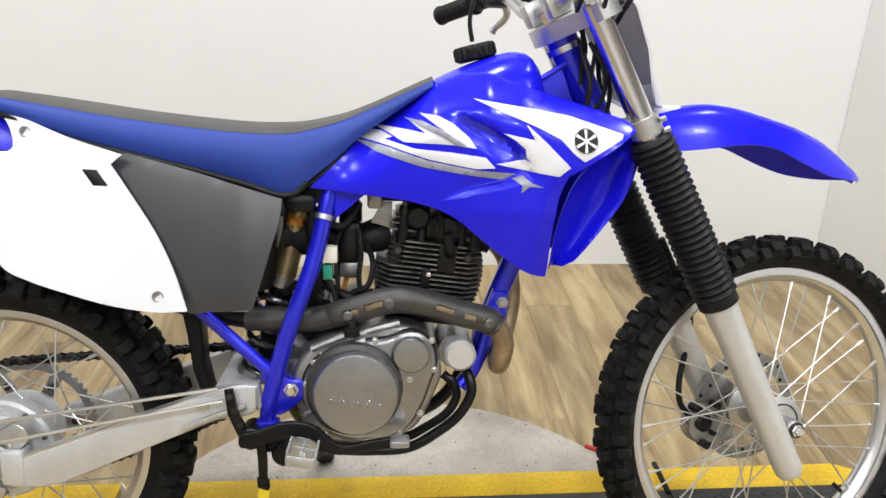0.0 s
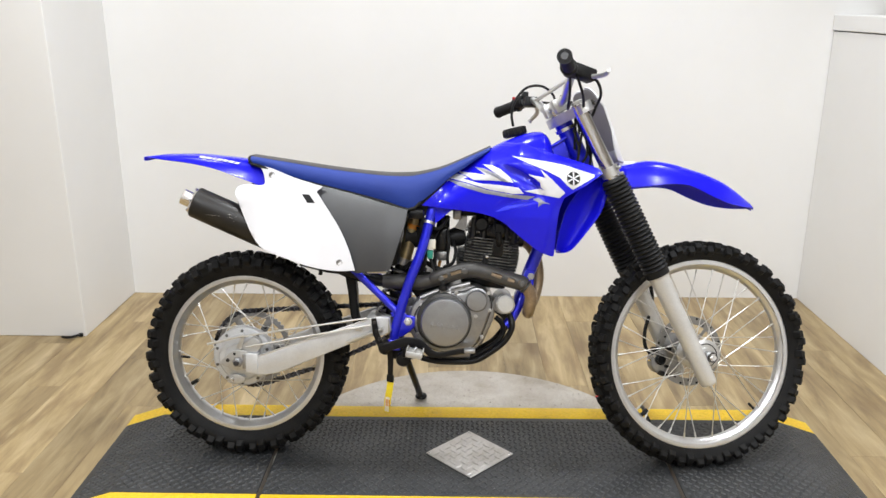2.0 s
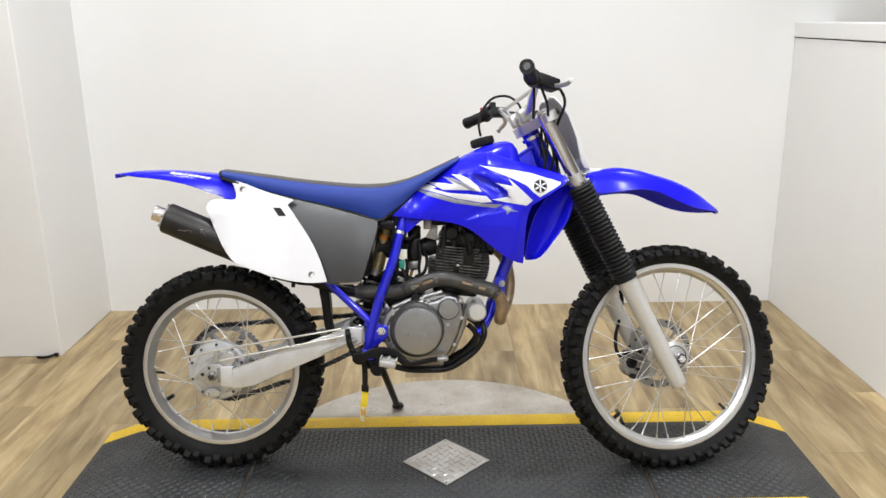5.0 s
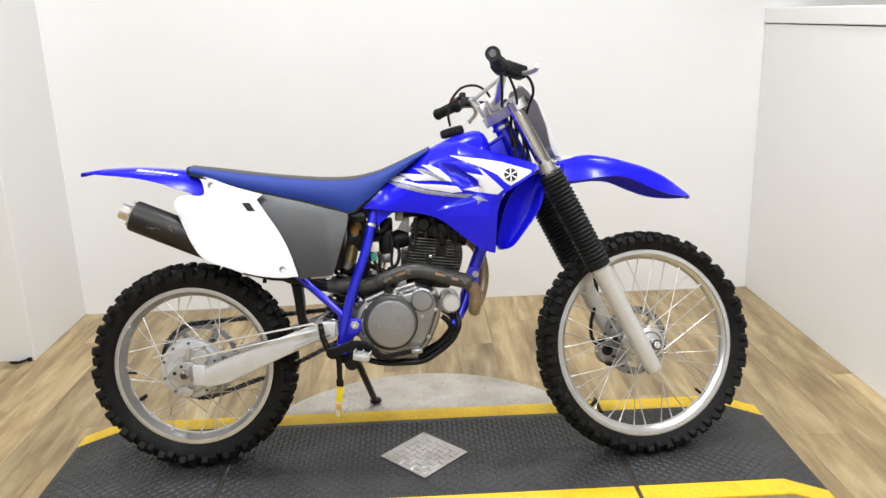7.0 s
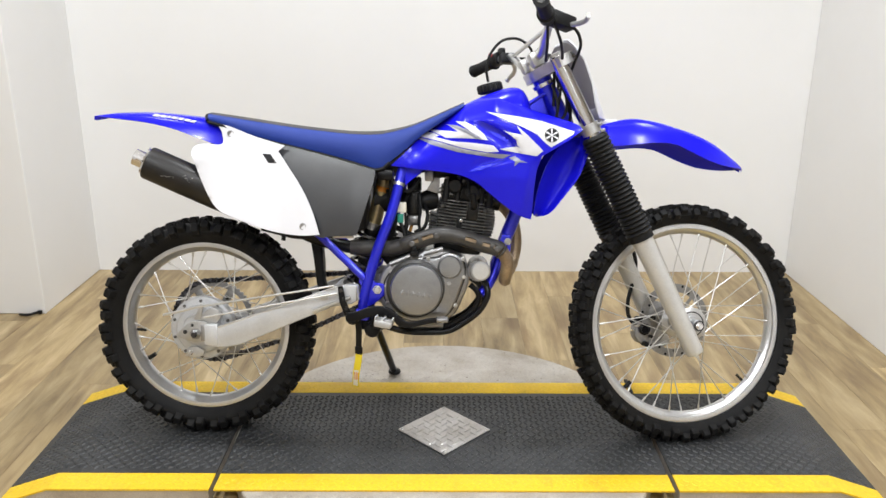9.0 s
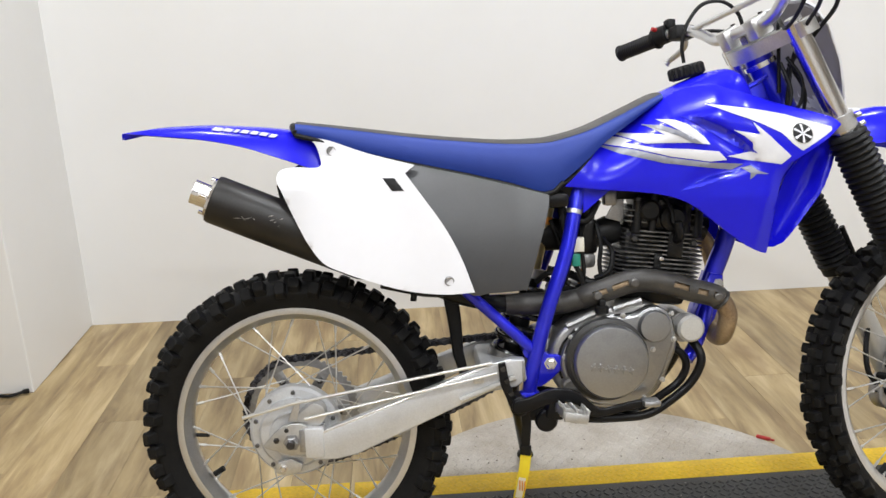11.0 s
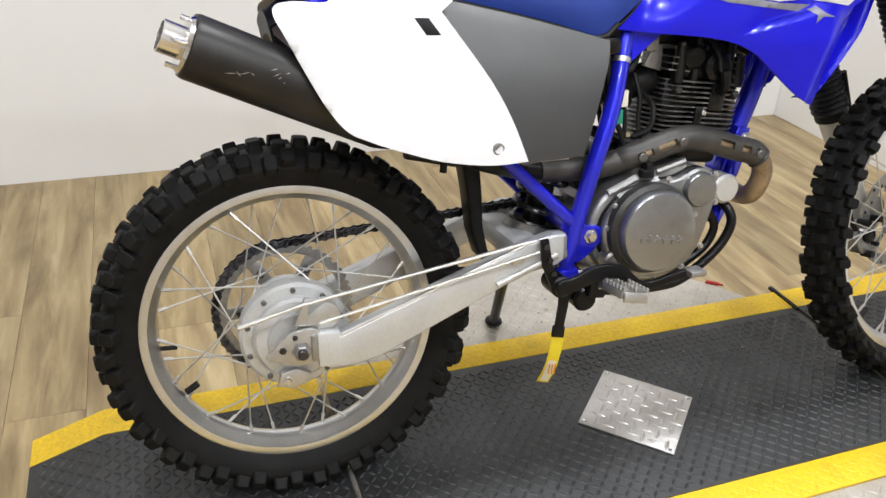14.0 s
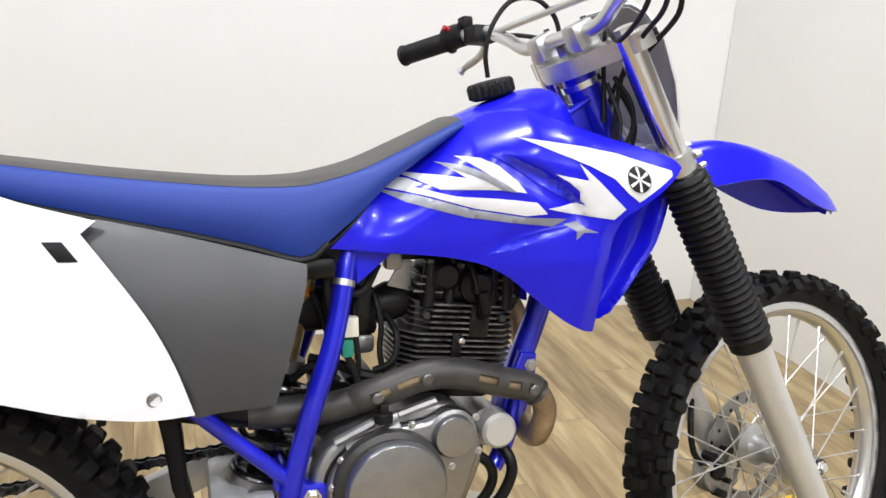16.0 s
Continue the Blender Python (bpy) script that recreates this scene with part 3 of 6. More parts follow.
def knobbly_tyre(wheel, bead, crown, half, rows, knob):
    """A carcass about the y axis, and rows of tread blocks across it, each block a part of the wheel."""
    prof = [(bead, -half * 0.62), (bead + 0.012, -half * 0.82), (bead + 0.03, -half * 0.98), (crown - 0.022, -half * 0.98), (crown - 0.008, -half * 0.78),
            (crown - 0.002, -half * 0.4), (crown, 0), (crown - 0.002, half * 0.4), (crown - 0.008, half * 0.78), (crown - 0.022, half * 0.98),
            (bead + 0.03, half * 0.98), (bead + 0.012, half * 0.82), (bead, half * 0.62)]
    part("tyre", lathe(prof, 72, closed=True), TYRE, wheel, "black knobbly tyre carcass", 40)
    step = 2 * math.pi / rows
    long = step * crown
    shoulder = block_mesh(long * 0.66, half * 0.46, knob)
    edge = block_mesh(long * 0.62, half * 0.52, knob * 0.95)
    inner = block_mesh(long * 0.62, half * 0.40, knob)
    middle = block_mesh(long * 0.62, half * 0.66, knob)
    rnd = random.Random(rows)

    def block(mesh, angle, y, r, tilt):
        ob = new("tread_block", mesh)
        ob.parent = wheel
        ob.matrix_basis = (Matrix.Rotation(-angle - rnd.uniform(-0.0018, 0.0018), 4, "Y") @ Matrix.Translation((r + rnd.uniform(-0.0014, 0.0014), y, 0))
                           @ Matrix.Rotation(radians(tilt), 4, "Z") @ Matrix.Rotation(radians(rnd.uniform(-3, 3)), 4, "X"))

    for k in range(rows):
        a = k * step
        for s in (-1, 1):
            if (k + (s > 0)) % 2:
                block(shoulder, a + 0.2 * step, s * half * 0.86, crown - 0.010, s * 46)
            else:
                block(edge, a, s * half * 0.94, crown - 0.017, s * 60)
            if k % 2:
                block(inner, a + 0.5 * step, s * half * 0.46, crown - 0.002, s * 12)
        if not k % 2:
            block(middle, a + 0.5 * step, 0, crown, 0)


def rim_mesh(r, half):
    return lathe([(r + 0.005, -half), (r + 0.005, -half + 0.004), (r - 0.006, -half + 0.006), (r - 0.012, -half * 0.3), (r - 0.012, half * 0.3), (r - 0.006, half - 0.006),
                  (r + 0.005, half - 0.004), (r + 0.005, half), (r + 0.001, half + 0.001), (r - 0.010, half - 0.0005), (r - 0.0115, half - 0.005), (r - 0.020, half * 0.55), (r - 0.0245, half * 0.2), (r - 0.025, 0),
                  (r - 0.0245, -half * 0.2), (r - 0.020, -half * 0.55), (r - 0.0115, -half + 0.005), (r - 0.010, -half + 0.0005), (r + 0.001, -half - 0.001)], 96, closed=True)


def lace(wheel, count, hub_r, hub_y, rim_r):
    """Crossed spokes, each an object; four shapes, turned round the hub. A nipple sits at each outer end."""
    step = 4 * 2 * math.pi / count
    for k, (s, way) in enumerate(((-1, 1), (1, 1), (-1, -1), (1, -1))):
        lead = way * radians(64)
        start = Vector((hub_r * math.cos(lead), s * hub_y[0 if s < 0 else 1], hub_r * math.sin(lead)))
        end = Vector((rim_r, s * 0.006, 0))
        out = (end - start).normalized()
        shape = bmesh.new()
        add_tube(shape, [start, end - out * 0.016], 0.0015, 6)
        add_tube(shape, [end - out * 0.018, end + out * 0.004], 0.0029, 6)
        me = bpy.data.meshes.new("spoke")
        bmesh.ops.recalc_face_normals(shape, faces=shape.faces[:])
        shape.to_mesh(me)
        shape.free()
        me.materials.append(SPOKE)
        for n in range(count // 4):
            ob = new("spoke", me)
            ob.parent = wheel
            ob.matrix_basis = Matrix.Rotation(-(n * step + k * step / 4), 4, "Y")


REAR, FRONT_AXLE = Vector((-0.684, 0, 0.306)), Vector((0.686, 0, 0.327))
# rear hub with the brake drum on the right
bm = bmesh.new()
add_lathe(bm, [(0.020, -0.090), (0.045, -0.089), (0.048, -0.084), (0.064, -0.082), (0.069, -0.077), (0.070, -0.069), (0.084, -0.067), (0.089, -0.062), (0.089, -0.034), (0.084, -0.026), (0.05, -0.018), (0.042, 0.0),
               (0.046, 0.03), (0.066, 0.034), (0.066, 0.042), (0.040, 0.046), (0.03, 0.055)], 56)
rear_wheel = part("rear_wheel", bm, ARM_ALU, bike, "cast hub with a drum brake, wire spokes and knobbly tyre")
rear_wheel.location = REAR
knobbly_tyre(rear_wheel, 0.240, 0.297, 0.052, 54, 0.0145)
part("rim", rim_mesh(0.237, 0.030), ALU_RIM, rear_wheel, "bare aluminium rim")
lace(rear_wheel, 32, 0.080, (0.045, 0.038), 0.216)
for k in range(10):
    a = 2 * math.pi * (k + 0.5) / 10
    part("hub_bolt", lathe([(0.0045, 0), (0.0045, -0.004), (0.003, -0.005)], 8, Matrix.Translation((0.079 * math.cos(a), -0.067, 0.079 * math.sin(a)))), BOLT_GREY, rear_wheel)
bm = bmesh.new()
teeth = 52
ring = []
for k in range(teeth * 4):
    a = 2 * math.pi * k / (teeth * 4)
    r = 0.1140 + (0.0, 0.0045, 0.0045, 0.0)[k % 4]
    ring.append((r * math.cos(a), r * math.sin(a)))
front_ring = [bm.verts.new((x, 0.054, z)) for x, z in ring]
back_ring = [bm.verts.new((x, 0.060, z)) for x, z in ring]
inner_f = [bm.verts.new((0.100 * math.cos(2 * math.pi * k / len(ring)), 0.054, 0.100 * math.sin(2 * math.pi * k / len(ring)))) for k in range(len(ring))]
inner_b = [bm.verts.new((v.co.x, 0.060, v.co.z)) for v in inner_f]
for k in range(len(ring)):
    n = (k + 1) % len(ring)
    for a, b in ((front_ring, back_ring), (back_ring, inner_b), (inner_b, inner_f), (inner_f, front_ring)):
        bm.faces.new((a[k], a[n], b[n], b[k]))
part("sprocket", bm, CAST, rear_wheel, "grey toothed rear sprocket", 20)
for k in range(6):
    part("sprocket_arm", box((0.045, 0.0545, -0.011), (0.103, 0.0595, 0.011), 0.001, Matrix.Rotation(radians(60 * k), 4, "Y")), CAST, rear_wheel)
    part("sprocket_bolt", lathe([(0.007, 0.0545), (0.007, 0.0485), (0.005, 0.0475)], 6, Matrix.Translation((0.078 * math.cos(radians(60 * k)), 0, -0.078 * math.sin(radians(60 * k))))), CHAIN, rear_wheel, smooth=None)
bm = bmesh.new()
add_tube(bm, [(-0.212, 0.0, -0.02), (-0.185, 0.0, -0.022)], 0.004, 8)
part("valve", bm, BLACK, rear_wheel)
part("rim_lock", tube([(-0.18, 0, -0.105), (-0.16, 0, -0.093)], 0.006, 8), BLACK, rear_wheel)

# front wheel, disc brake on its left
bm = bmesh.new()
add_lathe(bm, [(0.014, -0.062), (0.023, -0.060), (0.025, -0.053), (0.043, -0.050), (0.047, -0.047), (0.047, -0.042), (0.026, -0.037), (0.020, -0.01), (0.020, 0.02), (0.030, 0.036), (0.047, 0.042),
               (0.048, 0.05), (0.03, 0.055)], 40)
front_wheel = part("front_wheel", bm, ALU, bike, "aluminium hub with wire spokes and knobbly tyre")
front_wheel.matrix_basis = STEER @ Matrix.Translation(FRONT_AXLE)
knobbly_tyre(front_wheel, 0.284, 0.328, 0.043, 66, 0.013)
part("rim", rim_mesh(0.280, 0.022), ALU_RIM, front_wheel, "bare aluminium rim")
lace(front_wheel, 36, 0.044, (0.046, 0.046), 0.259)
bm = bmesh.new()
add_lathe(bm, [(0.084, 0.058), (0.108, 0.058), (0.108, 0.0615), (0.084, 0.0615)], 60, closed=True)
for k in range(6):
    add_box(bm, (0.04, 0.0575, -0.0045), (0.087, 0.0605, 0.0045), 0.0, Matrix.Rotation(radians(60 * k + 10), 4, "Y"))
part("brake_disc", bm, DISC, front_wheel, "drilled steel brake disc", 30)
for k in range(24):
    a = 2 * math.pi * k / 24
    part("disc_hole", lathe([(0.0038, 0.0572), (0.0038, 0.0578)], 8, Matrix.Translation(((0.096 + 0.006 * (k % 2 * 2 - 1)) * math.cos(a), 0, (0.096 + 0.006 * (k % 2 * 2 - 1)) * math.sin(a)))), BLACK, front_wheel)
part("valve", tube([(0.185, 0, -0.172), (0.168, 0, -0.156)], 0.004, 8), BLACK, front_wheel)
part("rim_lock", tube([(-0.178, 0, -0.182), (-0.160, 0, -0.166)], 0.006, 8), BLACK, front_wheel)
part("axle_collar", lathe([(0.013, -0.060), (0.0165, -0.064), (0.0165, -0.088), (0.013, -0.092)], 24), CAST, front_wheel)
part("axle_washer", lathe([(0.0145, -0.092), (0.0145, -0.0955)], 24), CHAIN, front_wheel, "dark washer")
bolt(Vector((0, -0.0955, 0)), 0.0085, front_wheel, CHROME, 0.010, "axle_nut")
part("hub_groove", lathe([(0.036, -0.0505), (0.036, -0.0525), (0.033, -0.0525), (0.033, -0.0505)], 40, closed=True), DARK_CAST, front_wheel)

# ---- swingarm, brake and chain ----
ARM = [(-0.648, 0.272), (-0.648, 0.308), (-0.640, 0.314), (-0.300, 0.436), (-0.258, 0.446),
       (-0.236, 0.444), (-0.232, 0.405), (-0.252, 0.392), (-0.305, 0.384), (-0.560, 0.274), (-0.600, 0.266), (-0.640, 0.266)]
swingarm = part("swingarm", slab(ARM, -0.124, -0.094, 0.004), ARM_ALU, bike, "brushed aluminium swingarm")
part("left_arm", flip(slab(ARM, -0.124, -0.094, 0.004)), ARM_ALU, swingarm)
part("cross_member", box((-0.318, -0.094, 0.388), (-0.262, 0.094, 0.430), 0.012), ARM_ALU, swingarm)
part("stay", tube([(-0.360, -0.128, 0.372), (-0.255, -0.128, 0.412)], 0.006, 10), ALU, swingarm)
part("end_block", box((-0.658, -0.127, 0.272), (-0.622, -0.092, 0.330), 0.003), ARM_ALU, swingarm, "grey end plug of the arm")
part("adjuster_plate", slab(outline([(-0.738, 0.298), (-0.728, 0.309), (-0.706, 0.330), (-0.684, 0.338), (-0.655, 0.334), (-0.640, 0.300), (-0.655, 0.284), (-0.684, 0.278), (-0.708, 0.286), (-0.726, 0.291)], 3), -0.1215, -0.1145, 0.001), ALU, swingarm)
# Tube along the upper step, in brighter metal to draw the highlight on it.
part("top_highlight", tube([(-0.622, -0.121, 0.3215), (-0.302, -0.121, 0.4360), (-0.262, -0.121, 0.4445)], 0.0028, 8), ALU_RIM, swingarm, "upper edge step, brighter to draw its highlight")
part("slider_block", box((-0.668, -0.126, 0.284), (-0.656, -0.112, 0.328), 0.002), CAST, swingarm)
part("pivot_boss", lathe([(0.024, -0.100), (0.024, -0.080)], 20, Matrix.Translation((-0.205, 0, 0.425))), CAST, swingarm)
part("end_seam", box((-0.2405, -0.1255, 0.402), (-0.2355, -0.1235, 0.442), 0.0008), CAST, swingarm)
part("stop_lug", box((-0.335, -0.132, 0.404), (-0.315, -0.124, 0.416), 0.002), ALU, swingarm)
bolt(Vector((-0.683, -0.1215, 0.303)), 0.0125, swingarm, CAST, 0.010, "axle_nut")
part("axle_end", lathe([(0.008, -0.12), (0.008, -0.139), (0.0065, -0.141)], 16, Matrix.Translation((-0.683, 0, 0.303))), CHAIN, swingarm, "dark threaded axle end")
bolt(Vector((-0.712, -0.1215, 0.308)), 0.0045, swingarm, CHAIN, 0.003)
bolt(Vector((-0.692, -0.1215, 0.327)), 0.0035, swingarm, CHAIN, 0.003)
brake_arm = part("brake_arm", slab([(-0.722, 0.235), (-0.700, 0.228), (-0.672, 0.235), (-0.668, 0.250), (-0.690, 0.262), (-0.715, 0.256)], -0.098, -0.086, 0.002), ALU, bike, "cast brake plate foot")
bolt(Vector((-0.706, -0.098, 0.244)), 0.006, brake_arm, CHROME, 0.007)
part("torque_lug", slab(outline([(-0.678, 0.338), (-0.668, 0.356), (-0.640, 0.376), (-0.622, 0.366), (-0.616, 0.346), (-0.640, 0.322)], 2, sharp=(0, 2, 4)), -0.110, -0.082, 0.003), ALU, brake_arm, "cast lug on the brake plate")
part("brake_lever", slab([(-0.690, 0.342), (-0.672, 0.386), (-0.664, 0.384), (-0.672, 0.338)], -0.112, -0.104, 0.0015), ALU, brake_arm)
rod = part("brake_rod", tube([(-0.735, -0.113, 0.362), (-0.679, -0.115, 0.377), (-0.299, -0.135, 0.444)], 0.0032, 8), SPOKE, bike, "thin plated brake rod")
part("adjusting_nut", tube([(-0.775, -0.112, 0.352), (-0.735, -0.113, 0.362)], 0.004, 8), SPOKE, rod)
part("return_rod", tube([(-0.655, -0.135, 0.352), (-0.29, -0.136, 0.424)], 0.0028, 8), SPOKE, rod)


def chain_mesh():
    """Links along the run round both sprockets, on the left side."""
    c1, r1, c2, r2 = Vector((REAR.x, REAR.z)), 0.119, Vector((-0.165, 0.432)), 0.028
    line = (c2 - c1).normalized()
    nrm = Vector((-line.y, line.x))
    pts = [c1 + nrm * r1 + (c2 + nrm * r2 - c1 - nrm * r1) * t for t in np.linspace(1, 0, 32)]
    a0 = math.atan2(nrm.y, nrm.x)
    pts += [c1 + r1 * Vector((math.cos(a0 + math.pi * t), math.sin(a0 + math.pi * t))) for t in np.linspace(0, 1, 26)[1:-1]]
    pts += [c1 - nrm * r1 + (c2 - nrm * r2 - c1 + nrm * r1) * t + Vector((0, -0.018 * math.sin(math.pi * t))) for t in np.linspace(0, 1, 32)]
    bm = bmesh.new()
    for k, (a, b) in enumerate(zip(pts, pts[1:])):
        mid, d = (a + b) / 2, b - a
        m = Matrix.Translation((mid.x, 0.057, mid.y)) @ Matrix.Rotation(-math.atan2(d.y, d.x), 4, "Y")
        w = 0.0085 if k % 2 else 0.0065
        L = d.length / 2 + 0.004
        for s in (-1, 1):
            prof = [(-L, 0), (-L * 0.75, 0.0080), (-L * 0.2, 0.0056), (L * 0.2, 0.0056), (L * 0.75, 0.0080), (L, 0), (L * 0.75, -0.0080), (L * 0.2, -0.0056), (-L * 0.2, -0.0056), (-L * 0.75, -0.0080)]
            f = [bm.verts.new(m @ Vector((x, s * w, z))) for x, z in prof]
            g = [bm.verts.new(m @ Vector((x, s * w - s * 0.002, z))) for x, z in prof]
            bm.faces.new(f), bm.faces.new(g[::-1])
            for n in range(10):
                bm.faces.new((f[n], f[(n + 1) % 10], g[(n + 1) % 10], g[n]))
        add_tube(bm, [m @ Vector((-d.length / 2, -0.0105, 0)), m @ Vector((-d.length / 2, 0.0105, 0))], 0.0042, 8)
    return bm


part("chain", chain_mesh(), CHAIN_LINK, bike, "oily steel drive chain", 30)

# ---- frame ----
frame_tube = part("frame_tube", tube(curve([(-0.116, -0.058, 0.80), (-0.122, -0.075, 0.745), (-0.147, -0.092, 0.640), (-0.182, -0.102, 0.546), (-0.209, -0.104, 0.455),
                                            (-0.222, -0.104, 0.400), (-0.226, -0.100, 0.352)]), 0.0143, 16), BLUE_FRAME, bike, "glossy blue frame tube")
part("clip", tube([(-0.1270, -0.0795, 0.722), (-0.1290, -0.0815, 0.714)], 0.0158, 16), ALU, frame_tube)
part("left_tube", flip(tube(curve([(-0.116, -0.058, 0.80), (-0.122, -0.075, 0.745), (-0.147, -0.092, 0.640), (-0.182, -0.102, 0.546), (-0.209, -0.104, 0.455),
                                   (-0.226, -0.100, 0.352)]), 0.0143, 12)), BLUE_FRAME, frame_tube)
part("gusset", slab(outline([(-0.205, 0.470), (-0.190, 0.450), (-0.165, 0.445), (-0.160, 0.425), (-0.175, 0.405), (-0.205, 0.385), (-0.222, 0.40), (-0.215, 0.44)], 3), -0.109, -0.080, 0.003), BLUE_FRAME, frame_tube)
bolt(Vector((-0.184, -0.109, 0.431)), 0.0095, frame_tube, CHROME, 0.010, "pivot_bolt")
part("foot_bracket", box((-0.245, -0.118, 0.345), (-0.205, -0.090, 0.378), 0.006), BLUE_FRAME, frame_tube)
subframe = part("subframe", tube([(-0.216, -0.102, 0.458), (-0.335, -0.098, 0.570), (-0.50, -0.075, 0.725)], 0.0108, 14), BLUE_FRAME, bike, "glossy blue subframe tube")
part("left_strut", flip(tube([(-0.216, -0.102, 0.458), (-0.335, -0.098, 0.570), (-0.50, -0.075, 0.725)], 0.0108, 12)), BLUE_FRAME, subframe)
part("cross_tube", tube([(-0.222, -0.1, 0.452), (-0.222, 0.1, 0.452)], 0.013, 12), BLUE_FRAME, subframe)
down = part("downtube", tube(curve([(0.288, 0, 0.90), (0.234, 0, 0.76), (0.197, 0, 0.640), (0.165, 0, 0.555), (0.143, 0, 0.485)]), 0.0190, 16), BLUE_FRAME, bike, "blue front down tube")
part("lower_tube", tube(curve([(0.164, -0.012, 0.555), (0.150, -0.024, 0.505), (0.134, -0.034, 0.462), (0.116, -0.044, 0.430), (0.100, -0.052, 0.412)]), 0.0140, 14), BLUE_FRAME, down)
part("engine_bracket", slab([(0.185, 0.575), (0.158, 0.580), (0.128, 0.50), (0.122, 0.455), (0.140, 0.448), (0.168, 0.485), (0.182, 0.53)], -0.026, 0.026, 0.004), BLUE_FRAME, down)
bolt(Vector((0.174, -0.026, 0.558)), 0.008, down, ALU)
bolt(Vector((0.152, -0.026, 0.492)), 0.007, down, ALU)
head = part("head_tube", tube([AXIS_AT + AXIS * 0.010, AXIS_AT - AXIS * 0.145], [0.027, 0.027], 24), BLUE_FRAME, bike, "blue steering head")
part("bearing_cup", tube([AXIS_AT + AXIS * 0.020, AXIS_AT + AXIS * 0.010], 0.036, 24), CAST, head)
part("gusset", slab([(0.262, 0.965), (0.215, 0.935), (0.180, 0.900), (0.20, 0.84), (0.300, 0.86)], -0.022, 0.022, 0.005), BLUE_FRAME, head)
part("rib", tube([(0.205, -0.025, 0.928), (0.268, -0.028, 0.968)], 0.005, 8), BLUE_FRAME, head)
part("backbone", tube([(0.25, 0, 0.90), (0.10, 0, 0.85), (-0.12, 0, 0.80)], 0.026, 14), BLUE_FRAME, head)
cradle = part("cradle", tube(curve([(0.108, -0.062, 0.452), (0.117, -0.078, 0.434), (0.117, -0.085, 0.410), (0.096, -0.085, 0.372), (0.055, -0.085, 0.338), (0.012, -0.085, 0.314),
                                    (-0.04, -0.085, 0.309), (-0.12, -0.085, 0.313), (-0.215, -0.090, 0.345)]), 0.0088, 12), BLACK_PAINT, bike, "black lower engine guard tube")
part("left_guard", flip(tube(curve([(0.075, -0.030, 0.447), (0.100, -0.040, 0.425), (0.105, -0.045, 0.395), (0.055, -0.048, 0.335), (-0.04, -0.05, 0.305), (-0.215, -0.06, 0.335)]), 0.0115, 10)), BLACK_PAINT, cradle)
part("inner_guard", tube(curve([(0.070, -0.060, 0.440), (0.088, -0.066, 0.424), (0.094, -0.067, 0.400), (0.078, -0.067, 0.370), (0.042, -0.067, 0.344), (0.004, -0.067, 0.324), (-0.06, -0.067, 0.313)]), 0.0080, 10), BLACK_PAINT, cradle)
part("skid_bracket", box((-0.03, -0.075, 0.300), (0.0, 0.04, 0.312), 0.003), BLACK_PAINT, cradle)

# ---- engine ----
CASE = outline([(-0.185, 0.430), (-0.172, 0.478), (-0.138, 0.508), (-0.080, 0.530), (-0.022, 0.540), (0.020, 0.535), (0.052, 0.508), (0.066, 0.455), (0.050, 0.408),
                (0.030, 0.366), (-0.006, 0.338), (-0.050, 0.328), (-0.115, 0.340), (-0.168, 0.378)], 3)
engine = part("engine", slab(CASE, -0.100, 0.095, 0.010), CAST, bike, "grey cast aluminium engine case")
SMALL = outline([(-0.165, 0.432), (-0.155, 0.468), (-0.120, 0.500), (-0.070, 0.515), (-0.025, 0.520), (0.012, 0.533), (0.045, 0.515), (0.055, 0.480), (0.046, 0.445), (0.030, 0.400),
                 (0.005, 0.362), (-0.045, 0.345), (-0.110, 0.352), (-0.155, 0.392)], 3)
# Black slab drawn for the dark of the gap between case and cover.
part("case_gap_line", slab([(-0.055 + (x + 0.055) * 1.035, 0.44 + (z - 0.44) * 1.035) for x, z in SMALL], -0.1035, -0.0985, 0.001), ENGINE_BLACK, engine, "black line drawn for the dark gap round the cover")
part("side_cover", slab(SMALL, -0.119, -0.098, 0.007), COVER, engine, "worn grey engine side cover")
part("sump", box((-0.13, -0.080, 0.312), (0.0, 0.08, 0.345), 0.012), CAST, engine)
part("gearbox", box((-0.205, -0.070, 0.385), (-0.13, 0.085, 0.475), 0.02), CAST, engine)
# The shadow beside the clutch cover is put into this ring's dark colour.
part("clutch_ring", lathe([(0.078, -0.112), (0.080, -0.118), (0.079, -0.132), (0.072, -0.138), (0.03, -0.139)], 56, Matrix.Translation((-0.079, 0, 0.4385))), DARK_CAST, engine, "ring behind the clutch cover, dark for the shadow on it")
clutch = part("clutch_cover", lathe([(0.0705, -0.130), (0.0705, -0.148), (0.067, -0.1535), (0.058, -0.1555), (0.02, -0.1565), (0.002, -0.1566)], 64, Matrix.Translation((-0.075, 0, 0.438))),
              COVER, engine, "round worn grey clutch cover")
bm = bmesh.new()
for k, (wide, lean) in enumerate(((0.010, 20), (0.011, 0), (0.012, -15), (0.011, 12), (0.010, 0), (0.010, -18))):
    m = Matrix.Translation((-0.112 + 0.0145 * k, -0.157, 0.432 - 0.002 * k)) @ Matrix.Rotation(radians(lean), 4, "Y")
    add_box(bm, (-0.0022, -0.0012, -0.0075), (0.0022, 0.0012, 0.0075), 0.0008, m)
    add_box(bm, (-wide / 2, -0.0012, -0.0016), (wide / 2, 0.0012, 0.0016), 0.0005, m)
part("embossed_bars", bm, COVER, clutch, "raised worn lettering bars", 30)
part("filter_cover", lathe([(0.036, -0.112), (0.036, -0.118), (0.031, -0.120), (0.031, -0.127), (0.028, -0.132), (0.002, -0.1335)], 40, Matrix.Translation((0.014, 0, 0.498))), COVER, engine, "round oil filter cover")
